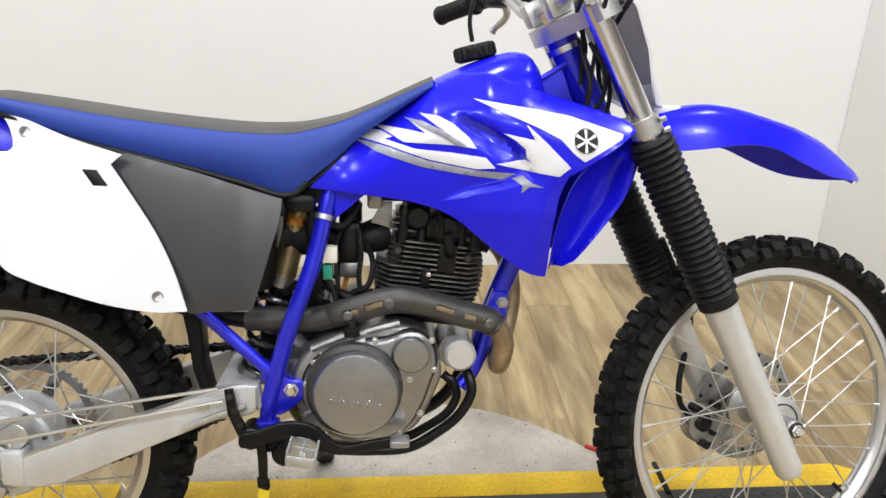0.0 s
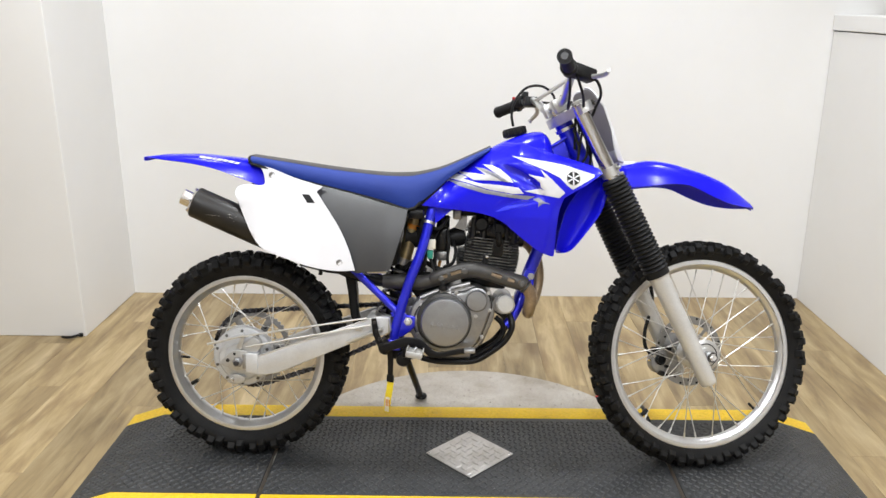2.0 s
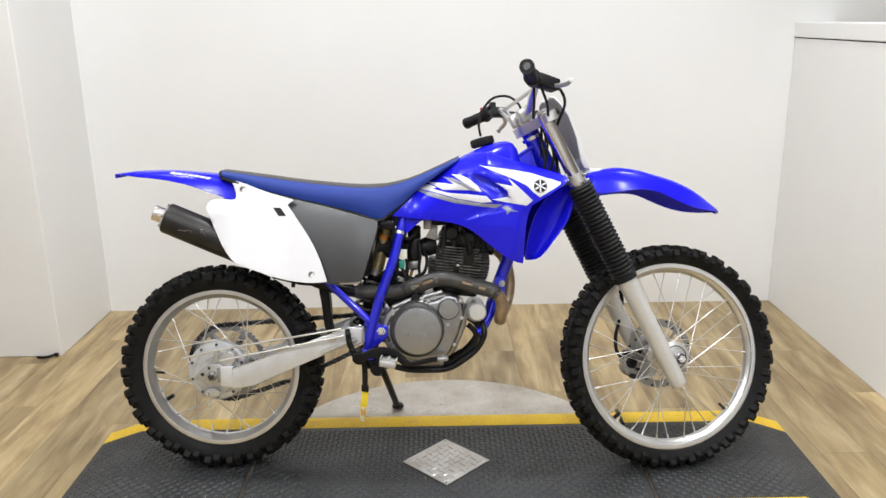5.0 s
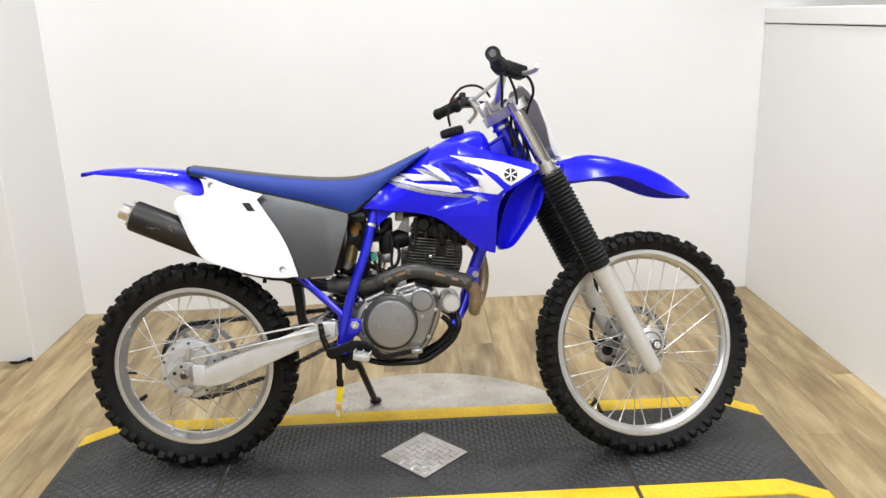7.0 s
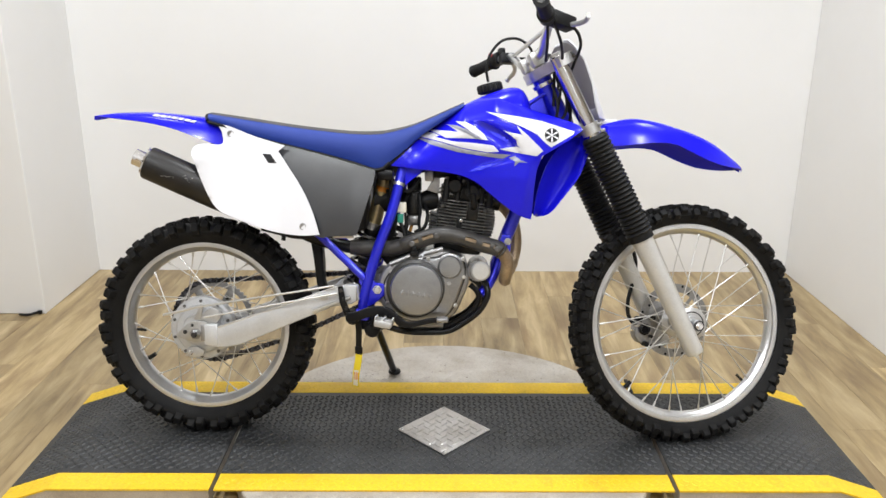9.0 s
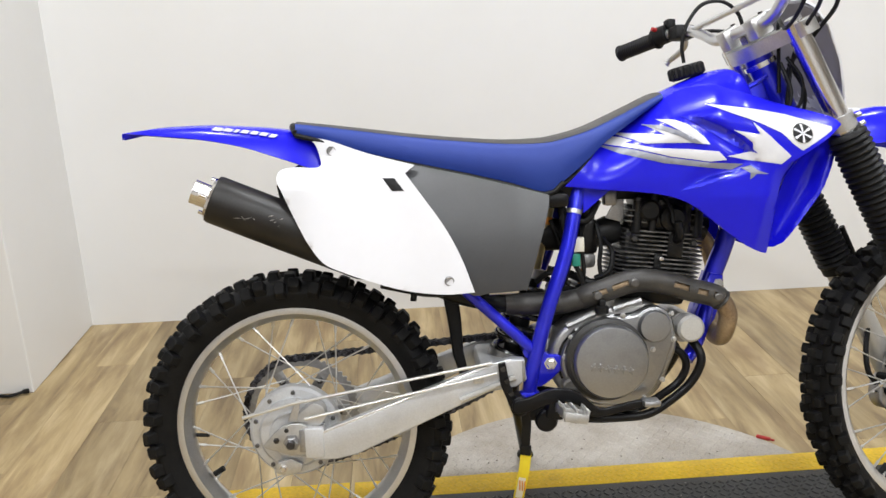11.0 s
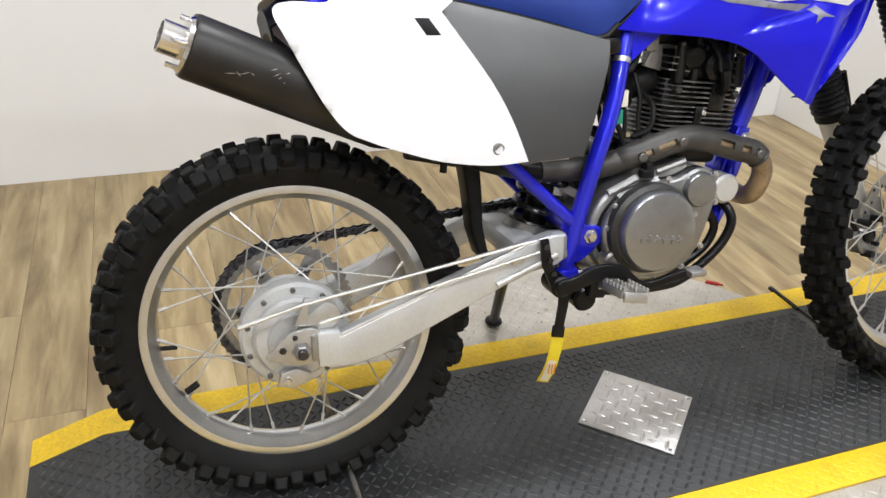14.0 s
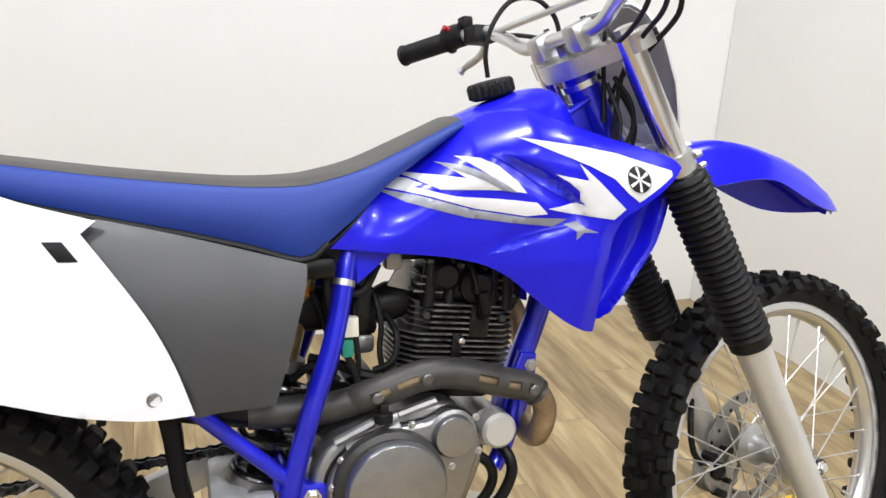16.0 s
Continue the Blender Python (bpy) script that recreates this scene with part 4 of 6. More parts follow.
part("plug_cover", lathe([(0.027, -0.050), (0.027, -0.084), (0.022, -0.089), (0.002, -0.090)], 36, Matrix.Translation((0.098, 0, 0.481))), FORK_SILVER, engine, "bright round alternator cap")
part("front_case", lathe([(0.030, 0.06), (0.030, -0.054)], 24, Matrix.Translation((0.092, 0, 0.478))), CAST, engine)
filler = part("filler_cap", lathe([(0.013, 0), (0.013, 0.012), (0.010, 0.014)], 16, Matrix.Translation((-0.083, -0.108, 0.525)) @ pose(0, 0, 0, 90)), BLACK, engine, "black oil filler cap")
part("grip_tab", box((-0.089, -0.118, 0.537), (-0.077, -0.098, 0.552), 0.003), BLACK, filler)
for x, z in ((-0.158, 0.445), (-0.145, 0.482), (-0.045, 0.520), (0.052, 0.470), (0.030, 0.392), (-0.005, 0.357), (-0.06, 0.340), (-0.130, 0.365), (0.048, 0.520), (0.012, 0.452)):
    bolt(Vector((x, -0.118, z)), 0.0045, engine, ALU, 0.006)
part("drain_boss", lathe([(0.016, -0.10), (0.016, -0.126), (0.012, -0.130), (0.011, -0.126)], 24, Matrix.Translation((-0.148, 0, 0.388))), CAST, engine)
for k, (x0, z0, x1, z1) in enumerate(((-0.150, 0.500, -0.095, 0.523), (-0.060, 0.530, -0.005, 0.545), (-0.135, 0.492, -0.06, 0.518))):
    part("rib", tube([(x0, -0.100 - 0.008 * (k == 2), z0), (x1, -0.100 - 0.008 * (k == 2), z1)], 0.007, 8), CAST, engine)
# cylinder and head, tilted a little forward
TILT_CYL = Matrix.Translation((0.04, 0, 0.60)) @ Matrix.Rotation(radians(6.5), 4, "Y")
cylinder = part("cylinder", box((-0.068, -0.046, -0.075), (0.068, 0.046, 0.075), 0.012, TILT_CYL), ENGINE_BLACK, bike, "black finned engine cylinder")
for k in range(13):
    z = -0.034 + 0.0086 * k
    grow = 0.012 * math.sin(math.pi * (k + 1) / 14)
    front_x = 0.083 + grow
    back_x = -0.084 - grow * 0.5 + (0.018 if k > 7 else 0.0)
    pts = [(back_x, -0.038), (back_x + 0.026, -0.066), (front_x - 0.026, -0.066), (front_x, -0.038), (front_x, 0.038), (front_x - 0.026, 0.066), (back_x + 0.026, 0.066), (back_x, 0.038)]
    bm = bmesh.new()
    lo = [bm.verts.new(TILT_CYL @ Vector((x, y, z))) for x, y in pts]
    hi = [bm.verts.new(TILT_CYL @ Vector((x, y, z + 0.0026))) for x, y in pts]
    bm.faces.new(lo), bm.faces.new(hi[::-1])
    for n in range(8):
        bm.faces.new((lo[n], lo[(n + 1) % 8], hi[(n + 1) % 8], hi[n])).material_index = 1
    part("fin", bm, [DARK_CAST, FIN_EDGE], cylinder, smooth=None)
for x in (-0.055, 0.062):
    part("barrel_nut", lathe([(0.007, -0.060), (0.007, -0.072), (0.005, -0.074)], 6, TILT_CYL @ Matrix.Translation((x, 0, 0.055))), DARK_CAST, cylinder, smooth=None)
part("stud_boss", box((-0.012, -0.070, -0.030), (0.004, -0.040, 0.030), 0.003, TILT_CYL), ENGINE_BLACK, cylinder)
part("chain_tunnel", box((0.012, -0.0685, 0.022), (0.045, -0.03, 0.075), 0.006, TILT_CYL), ENGINE_BLACK, cylinder)
head_part = part("cylinder_head", box((-0.066, -0.054, 0.072), (0.076, 0.054, 0.118), 0.014, TILT_CYL), ENGINE_BLACK, bike, "black cylinder head")
part("rocker_cover", box((-0.050, -0.055, 0.112), (0.062, 0.055, 0.142), 0.014, TILT_CYL), ENGINE_BLACK, head_part)
part("valve_cap", lathe([(0.021, -0.046), (0.021, -0.064), (0.016, -0.068)], 18, TILT_CYL @ Matrix.Translation((-0.028, 0, 0.112))), ENGINE_BLACK, head_part)
part("cam_cap", lathe([(0.026, -0.046), (0.026, -0.068), (0.018, -0.074)], 24, TILT_CYL @ Matrix.Translation((0.020, 0, 0.100))), ENGINE_BLACK, head_part)
for x, r, z1 in ((-0.050, 0.011, 0.128), (-0.018, 0.0085, 0.150), (0.048, 0.010, 0.140), (0.070, 0.012, 0.118)):
    part("stud_tower", tube([TILT_CYL @ Vector((x, -0.054, 0.066)), TILT_CYL @ Vector((x, -0.052, z1))], [r, r, r * 0.9], 14), ENGINE_BLACK, head_part)
    part("head_nut", tube([TILT_CYL @ Vector((x, -0.052, z1)), TILT_CYL @ Vector((x, -0.052, z1 + 0.006))], r * 0.62, 6), BOLT_GREY, head_part, smooth=None)
for k, z in enumerate((0.086, 0.097, 0.108)):
    part("head_fin", box((-0.074 + 0.004 * k, -0.060, z), (-0.030, 0.060, z + 0.0028), 0.0008, TILT_CYL), FIN_EDGE, head_part)
    part("head_fin", box((0.044, -0.060, z), (0.084 - 0.003 * k, 0.060, z + 0.0028), 0.0008, TILT_CYL), FIN_EDGE, head_part)
part("plug_well", lathe([(0.015, -0.040), (0.015, -0.0705), (0.011, -0.0705), (0.010, -0.055)], 20, TILT_CYL @ Matrix.Translation((0.028, 0, 0.062))), ENGINE_BLACK, head_part)
part("exhaust_port", tube([TILT_CYL @ Vector((0.07, 0, 0.085)), TILT_CYL @ Vector((0.105, 0, 0.078))], 0.026, 16), ENGINE_BLACK, head_part)
part("spark_plug_cap", tube(curve([TILT_CYL @ Vector((0.028, -0.05, 0.055)), TILT_CYL @ Vector((0.030, -0.080, 0.066)), TILT_CYL @ Vector((0.022, -0.084, 0.095))]), 0.009, 10), BLACK, head_part)
for x, z in ((-0.048, 0.083), (0.060, 0.084), (-0.005, 0.128), (0.052, 0.126), (-0.040, 0.100)):
    p = TILT_CYL @ Vector((x, -0.055, z))
    bolt(p, 0.0048, head_part, CHAIN, 0.007)
part("lit_bolt", lathe([(0.005, 0), (0.005, -0.010), (0.003, -0.011)], 6, TILT_CYL @ Matrix.Translation((0.0, -0.068, 0.020))), CHROME, head_part)
# carburettor, hoses and wiring
carb = part("carburettor", box((-0.112, -0.032, 0.628), (-0.070, 0.032, 0.700), 0.010), ENGINE_BLACK, bike, "dark carburettor with hoses")
part("float_bowl", box((-0.108, -0.026, 0.600), (-0.074, 0.026, 0.630), 0.008), CAST, carb)
part("intake_boot", tube([(-0.072, 0, 0.664), (-0.045, 0, 0.672), (-0.022, 0, 0.676)], [0.026, 0.030, 0.026], 18), BLACK, carb)
part("airbox_boot", tube([(-0.108, 0, 0.664), (-0.150, 0, 0.668), (-0.20, 0, 0.672)], [0.028, 0.032, 0.036], 18), BLACK, carb)
part("cap", lathe([(0.020, 0), (0.020, 0.03), (0.014, 0.036)], 18, Matrix.Translation((-0.090, 0, 0.698)) @ pose(0, 0, 0, 90)), ENGINE_BLACK, carb)
part("throttle_cable", tube(curve([(-0.090, -0.005, 0.73), (-0.075, -0.01, 0.775), (0.0, -0.02, 0.83)]), 0.004, 8), BLACK, carb)
part("fuel_hose", tube(curve([(-0.075, -0.035, 0.69), (-0.070, -0.050, 0.65), (-0.074, -0.055, 0.61), (-0.068, -0.06, 0.570)]), 0.0045, 8), BLACK, carb)
part("vent_hose", tube(curve([(-0.100, -0.035, 0.70), (-0.112, -0.066, 0.66), (-0.108, -0.070, 0.60), (-0.115, -0.06, 0.55)]), 0.004, 8), BLACK, carb)
part("drain_hose", tube(curve([(-0.095, -0.01, 0.605), (-0.11, -0.02, 0.56), (-0.15, -0.02, 0.50), (-0.16, -0.02, 0.45)]), 0.0045, 8), GASKET, carb, "amber drain hose")
part("fuel_tap", box((-0.060, -0.045, 0.725), (-0.035, -0.015, 0.755), 0.005), CAST, carb)
harness = part("wiring_harness", tube(curve([(-0.150, -0.060, 0.76), (-0.148, -0.075, 0.70), (-0.140, -0.070, 0.64), (-0.145, -0.060, 0.585), (-0.17, -0.05, 0.55)]), 0.0075, 8), BLACK, bike, "black wiring loom with connectors")
part("connector", box((-0.133, -0.078, 0.640), (-0.108, -0.060, 0.668), 0.002), TAG_PAPER, harness, "white plastic connector")
part("green_connector", box((-0.132, -0.078, 0.612), (-0.116, -0.058, 0.636), 0.002), GREEN, harness, "green plastic connector")
part("branch", tube(curve([(-0.140, -0.070, 0.64), (-0.118, -0.072, 0.60), (-0.110, -0.075, 0.57)]), 0.005, 8), BLACK, harness)
part("seat_bolt", lathe([(0.010, 0.006), (0.010, -0.006), (0.005, -0.007), (0.0045, -0.002)], 16, Matrix.Translation((-0.193, -0.128, 0.737))), BLACK, harness)
part("bracket", box((-0.188, -0.105, 0.728), (-0.140, -0.070, 0.758), 0.010), BLACK_PAINT, harness)
# Black box added to close the gap between seat and shroud.
part("seat_gap_filler", box((-0.185, -0.080, 0.738), (-0.105, 0.080, 0.800), 0.010), BLACK, harness)
part("coil", box((-0.045, -0.030, 0.735), (0.020, 0.025, 0.775), 0.008), BLACK, harness, "black ignition coil")
part("plug_lead", tube(curve([(0.02, -0.020, 0.755), (0.050, -0.060, 0.745), (0.062, -0.078, 0.715), (0.064, -0.084, 0.690)]), 0.0042, 8), BLACK, harness)
# Added slab: the dark under the tank is put in as black.
part("under_tank_fill", slab([(-0.150, 0.790), (-0.140, 0.725), (-0.108, 0.742), (-0.060, 0.748), (-0.030, 0.730), (0.02, 0.742), (0.12, 0.735), (0.20, 0.70), (0.25, 0.86)], 0.020, 0.060, 0.006), BLACK, harness, "added black slab for the dark under the tank")
part("clamp_plate", slab([(-0.055, 0.700), (-0.035, 0.735), (-0.018, 0.735), (-0.020, 0.690)], -0.030, -0.024, 0.001), CAST, harness)
for k, pts in enumerate((((-0.160, -0.045, 0.74), (-0.125, -0.055, 0.705), (-0.098, -0.060, 0.70), (-0.072, -0.045, 0.735)), ((-0.165, -0.030, 0.70), (-0.150, -0.045, 0.655), (-0.138, -0.050, 0.60), (-0.10, -0.045, 0.575)),
                         ((-0.060, -0.030, 0.66), (-0.050, -0.060, 0.635), (-0.058, -0.068, 0.60), (-0.085, -0.060, 0.585)), ((-0.11, 0.04, 0.74), (-0.10, 0.05, 0.66), (-0.12, 0.05, 0.58)),
                         ((-0.17, -0.02, 0.60), (-0.13, -0.04, 0.592), (-0.09, -0.05, 0.575), (-0.05, -0.06, 0.585)), ((-0.20, -0.05, 0.58), (-0.17, -0.06, 0.60), (-0.135, -0.06, 0.575)))):
    part("hose", tube(curve(pts), (0.006, 0.0045, 0.005, 0.007, 0.008, 0.006)[k], 8), BLACK, harness)
part("rear_mount", slab([(-0.190, 0.520), (-0.150, 0.560), (-0.080, 0.575), (-0.060, 0.545), (-0.10, 0.50), (-0.16, 0.48)], -0.030, 0.05, 0.006), BLACK_PAINT, harness)
part("starter", tube([(-0.135, -0.05, 0.545), (-0.135, 0.08, 0.545)], 0.026, 18), ENGINE_BLACK, harness)
# shock absorber
shock = part("shock_absorber", tube([(-0.172, -0.012, 0.735), (-0.205, -0.012, 0.600)], 0.0205, 20), BRASS, bike, "brassy shock absorber with a dark spring")
part("red_label", tube([(-0.178, -0.012, 0.708), (-0.181, -0.012, 0.694)], 0.0210, 20), ORANGE, shock)
part("collar", tube([(-0.203, -0.012, 0.606), (-0.209, -0.012, 0.588)], 0.031, 20), CAST, shock)
spring = [Vector((-0.209, -0.012, 0.588)) + Vector((-0.036, 0.012, -0.165)) * (k / 100) + 0.040 * (math.cos(k * 0.38) * Vector((0.97, 0, -0.21)) + math.sin(k * 0.38) * Vector((0, 1, 0)))
          for k in range(100)]
part("spring", tube(spring, 0.0062, 10), SPRING, shock, "dark coil spring")
part("lower_body", tube([(-0.209, -0.012, 0.59), (-0.246, 0, 0.41)], 0.022, 16), ENGINE_BLACK, shock)
part("spring_seat", tube([(-0.242, 0, 0.432), (-0.246, 0, 0.418)], 0.050, 24), CAST, shock)
flap = part("mud_flap", slab([(-0.384, 0.560), (-0.352, 0.555), (-0.347, 0.50), (-0.345, 0.440), (-0.336, 0.395), (-0.318, 0.368), (-0.330, 0.362), (-0.352, 0.384), (-0.366, 0.430), (-0.374, 0.50)], -0.024, 0.024, 0.006), BLACK, bike, "black rubber mud flap")
part("inner_fender", loft([[(x, s * w, z - 0.02 * abs(s) ** 2) for s in np.linspace(-1, 1, 9)] for x, z, w in ((-0.33, 0.57, 0.07), (-0.40, 0.60, 0.08), (-0.50, 0.645, 0.085), (-0.60, 0.70, 0.075), (-0.684, 0.775, 0.084), (-0.690, 0.808, 0.082), (-0.655, 0.828, 0.066))],
                                thick=0.004), BLACK, flap, "black inner fender")
part("under_panel", tube([(-0.30, -0.06, 0.565), (-0.42, -0.085, 0.578), (-0.50, -0.10, 0.60)], 0.012, 10), BLACK, flap)
part("bolt_stub", tube([(-0.44, -0.10, 0.578), (-0.442, -0.10, 0.562)], 0.006, 8), BLACK, flap)

# ---- exhaust ----
header = part("exhaust_pipe", tube(curve([(0.172, 0.010, 0.456), (0.168, -0.035, 0.452), (0.166, -0.068, 0.462), (0.169, -0.083, 0.486),
                                          (0.169, -0.088, 0.513), (0.150, -0.090, 0.540), (0.10, -0.092, 0.556), (0.035, -0.094, 0.576), (-0.020, -0.095, 0.580), (-0.09, -0.082, 0.556), (-0.15, -0.066, 0.540)], 8),
                          0.0180, 18), PIPE, bike, "heat-stained exhaust pipe")
part("port_pipe", tube(curve([(0.120, 0.0, 0.672), (0.160, 0.050, 0.655), (0.190, 0.066, 0.615), (0.202, 0.066, 0.550), (0.192, 0.050, 0.490), (0.172, 0.010, 0.456)]), 0.0176, 16), PIPE, header, "heat-stained pipe from the exhaust port")
part("rear_pipe", tube(curve([(-0.15, -0.066, 0.540), (-0.25, -0.062, 0.540), (-0.36, -0.068, 0.566), (-0.46, -0.065, 0.615), (-0.53, -0.045, 0.650)]), 0.0178, 16), BLACK_PAINT, header, "dark rear exhaust pipe")
part("joint_sleeve", tube(curve([(-0.262, -0.063, 0.541), (-0.200, -0.064, 0.540), (-0.150, -0.066, 0.540), (-0.090, -0.082, 0.556)]), [0.0205, 0.0222, 0.0222, 0.0215, 0.0195], 18), SHIELD, header)


def shield_mesh():
    """A half-round cover along the pipe, with slots cut through."""
    path = curve([(0.158, -0.090, 0.534), (0.140, -0.091, 0.547), (0.10, -0.093, 0.558), (0.035, -0.095, 0.578), (-0.020, -0.096, 0.582), (-0.085, -0.084, 0.560), (-0.135, -0.070, 0.546)], 7)
    n, k = len(path), 14
    rows = []
    for i, p in enumerate(path):
        way = (path[min(i + 1, n - 1)] - path[max(i - 1, 0)]).normalized()
        out = Vector((0, -1, 0))
        out = (out - way * out.dot(way)).normalized()
        up = way.cross(out).normalized()
        wide = 0.0225 * min(1.0, 0.62 + 0.4 * math.sin(math.pi * min(1, (i + 0.6) / 4)) if i < 4 else 1.0, 0.55 + 0.12 * (n - 1 - i))
        rows.append([p + wide * (math.cos(a) * out + math.sin(a) * up) for a in np.linspace(-1.75, 1.75, k)])
    bm = bmesh.new()
    vs = [[bm.verts.new(p) for p in r] for r in rows]
    slots = {6, 7, 8, 11, 12, 13, 16, 17, 18, 29, 30, 31, 33, 34, 35}
    for i in range(n - 1):
        for j in range(k - 1):
            if i in slots and j in (6, 7):
                continue
            bm.faces.new((vs[i][j], vs[i][j + 1], vs[i + 1][j + 1], vs[i + 1][j]))
    bmesh.ops.recalc_face_normals(bm, faces=bm.faces[:])
    bmesh.ops.solidify(bm, geom=bm.faces[:], thickness=0.002)
    return bm


shield = part("heat_shield", shield_mesh(), SHIELD, header, "grey slotted heat shield", 50)
for x, z, y in ((0.142, 0.547, -0.1135), (-0.022, 0.582, -0.1195), (-0.090, 0.558, -0.1065)):
    part("shield_bolt", lathe([(0.0085, 0.004), (0.0085, -0.0012), (0.0060, -0.0030)], 12, Matrix.Translation((x, y, z))), BOLT_GREY, header)
S_AT, S_WAY = Vector((-0.803, -0.116, 0.771)), Vector((0.903, 0.130, -0.411)).normalized()
bm = bmesh.new()
ends = [(0.0, 0.0400), (0.0, 0.0430), (0.006, 0.0450), (0.10, 0.0455), (0.30, 0.0455), (0.325, 0.040), (0.33, 0.02)]
add_tube(bm, [S_AT + S_WAY * max(d, 0.0001 * k) for k, (d, r) in enumerate(ends)], [r for d, r in ends], 36)
silencer = part("silencer", bm, SILENCER, bike, "matt black scratched silencer")
bm = bmesh.new()
add_lathe(bm, [(0.0225, -0.004), (0.0225, -0.036), (0.0198, -0.036), (0.0188, -0.004)], 32, Matrix.Translation(S_AT) @ Vector((0, 1, 0)).rotation_difference(S_WAY).to_matrix().to_4x4(), closed=True)
part("outlet", bm, CHROME, silencer, "bright steel outlet ring")
part("end_cap", tube([S_AT - S_WAY * 0.001, S_AT - S_WAY * 0.006], [0.040, 0.037], 32), CHROME, silencer, "steel end cap")
for a in (0.6, 2.7, 4.8):
    side = Vector((0.418, 0, 0.908))
    at = S_AT - S_WAY * 0.004 + 0.038 * (math.cos(a) * side + math.sin(a) * Vector((0, 1, 0)))
    part("rivet", tube([at, at - S_WAY * 0.014], 0.0035, 8), CHROME, silencer)
bm = bmesh.new()
for along, up, length, tilt in ((0.115, 0.014, 0.026, 0.55), (0.121, 0.009, 0.030, 0.72), (0.126, 0.006, 0.014, 0.9), (0.072, -0.008, 0.016, -0.5), (0.080, -0.004, 0.020, 0.6), (0.062, -0.011, 0.016, 0.35), (0.090, -0.002, 0.010, -0.3), (0.135, 0.016, 0.012, 0.6), (0.134, 0.002, 0.009, -0.2)):
    line = []
    for k in range(5):
        t = (k / 4 - 0.5) * length
        u = up + t * math.sin(tilt)
        q = S_AT + S_WAY * (along + t * math.cos(tilt))
        line.append(q + Vector((0.418, 0, 0.908)) * u + Vector((0, -1, 0)) * math.sqrt(0.0452 ** 2 - u * u))
    add_tube(bm, line, [0.0003, 0.0006, 0.0009, 0.0005, 0.0003], 6)
part("scratches", bm, SCRATCH, silencer, "bare metal scratches")

# ---- seat ----
xs = list(np.linspace(-0.652, 0.046, 40))
shape = table(xs, [(-0.652, 0.905, 0.884, 0.070), (-0.592, 0.897, 0.867, 0.085), (-0.521, 0.887, 0.842, 0.092), (-0.430, 0.874, 0.820, 0.097), (-0.331, 0.863, 0.797, 0.101), (-0.251, 0.857, 0.776, 0.106),
                   (-0.183, 0.858, 0.757, 0.111), (-0.149, 0.863, 0.780, 0.111), (-0.103, 0.874, 0.817, 0.106), (-0.065, 0.888, 0.851, 0.098), (0.0, 0.917, 0.895, 0.090), (0.046, 0.938, 0.925, 0.082)])
side_rows, top_rows = [], []
for x, (top, low, half) in zip(xs, shape):
    h = top - low
    sec = [(0.93, low), (0.97, low + 0.25 * h), (0.96, low + 0.55 * h), (0.90, low + 0.82 * h), (0.80, low + 0.955 * h), (0.70, top)]
    side_rows.append([(x, -half * a, z) for a, z in sec] + [(x, half * a, z) for a, z in sec[::-1]])
    top_rows.append([(x, half * a, z) for a, z in ((-0.82, low + 0.94 * h), (-0.72, top + 0.0015), (-0.45, top + 0.004), (0, top + 0.005), (0.45, top + 0.004), (0.72, top + 0.0015), (0.82, low + 0.94 * h))])
seat = part("seat", loft(side_rows, closed=True), SEAT_BLUE, bike, "long blue vinyl motorcycle seat", 50)
part("top_panel", loft(top_rows, thick=0.003), SEAT_TOP, seat, "dark grey grippy seat top", 60)
part("rear_lip", tube(curve([(-0.652, -0.068, 0.886), (-0.660, -0.04, 0.900), (-0.660, 0.04, 0.900), (-0.652, 0.068, 0.886)]), 0.006, 8), BLACK, seat)
for s in (-1, 1):
    edge = [(x, s * half * 0.935, low - 0.002) for x, (top, low, half) in zip(xs, shape) if x < -0.15]
    part("seat_base_edge", tube(edge, 0.005, 8), BLACK, seat, "black seat base edge")

# ---- tank and shrouds ----
def shroud_y(x, z):
    """How far out the right tank shroud stands at (x, z)."""
    y = -(0.099 + 0.064 * smoothstep(x, -0.16, 0.22) + 0.010 * smoothstep(x, 0.2, 0.36))
    top = float(np.interp(x, (-0.15, 0.047, 0.13, 0.18, 0.25, 0.36), (0.775, 0.932, 0.955, 0.945, 0.915, 0.878)))
    rise = max(0.0, (z - (top - 0.085)) / 0.085)
    y += 0.066 * rise ** 2.2 * smoothstep(x, -0.14, 0.0) * (1 - 0.35 * smoothstep(x, 0.25, 0.36))
    low = max(0.0, 0.775 - z)
    y += 0.13 * low * (1 - smoothstep(x, 0.02, 0.16)) + 0.22 * max(0.0, 0.74 - z) * smoothstep(x, 0.02, 0.16)
    y += 0.55 * max(0.0, x - float(np.interp(z, (0.63, 0.79), (0.196, 0.222)))) * (1 - smoothstep(z, 0.76, 0.81))
    below = float(np.interp(x, (0.06, 0.09, 0.129, 0.163, 0.194), (0.892, 0.887, 0.871, 0.847, 0.818))) - z
    y += 0.014 * smoothstep(x, 0.065, 0.11) * (1 - smoothstep(x, 0.175, 0.205)) * smoothstep(below, -0.004, 0.005) * (1 - smoothstep(below, 0.006, 0.045))
    above = z - float(np.interp(x, (0.06, 0.10, 0.14, 0.182), (0.754, 0.770, 0.782, 0.793)))
    y += 0.009 * smoothstep(x, 0.05, 0.11) * (1 - smoothstep(x, 0.16, 0.21)) * smoothstep(above, -0.006, 0.004) * (1 - smoothstep(above, 0.006, 0.032))
    return y


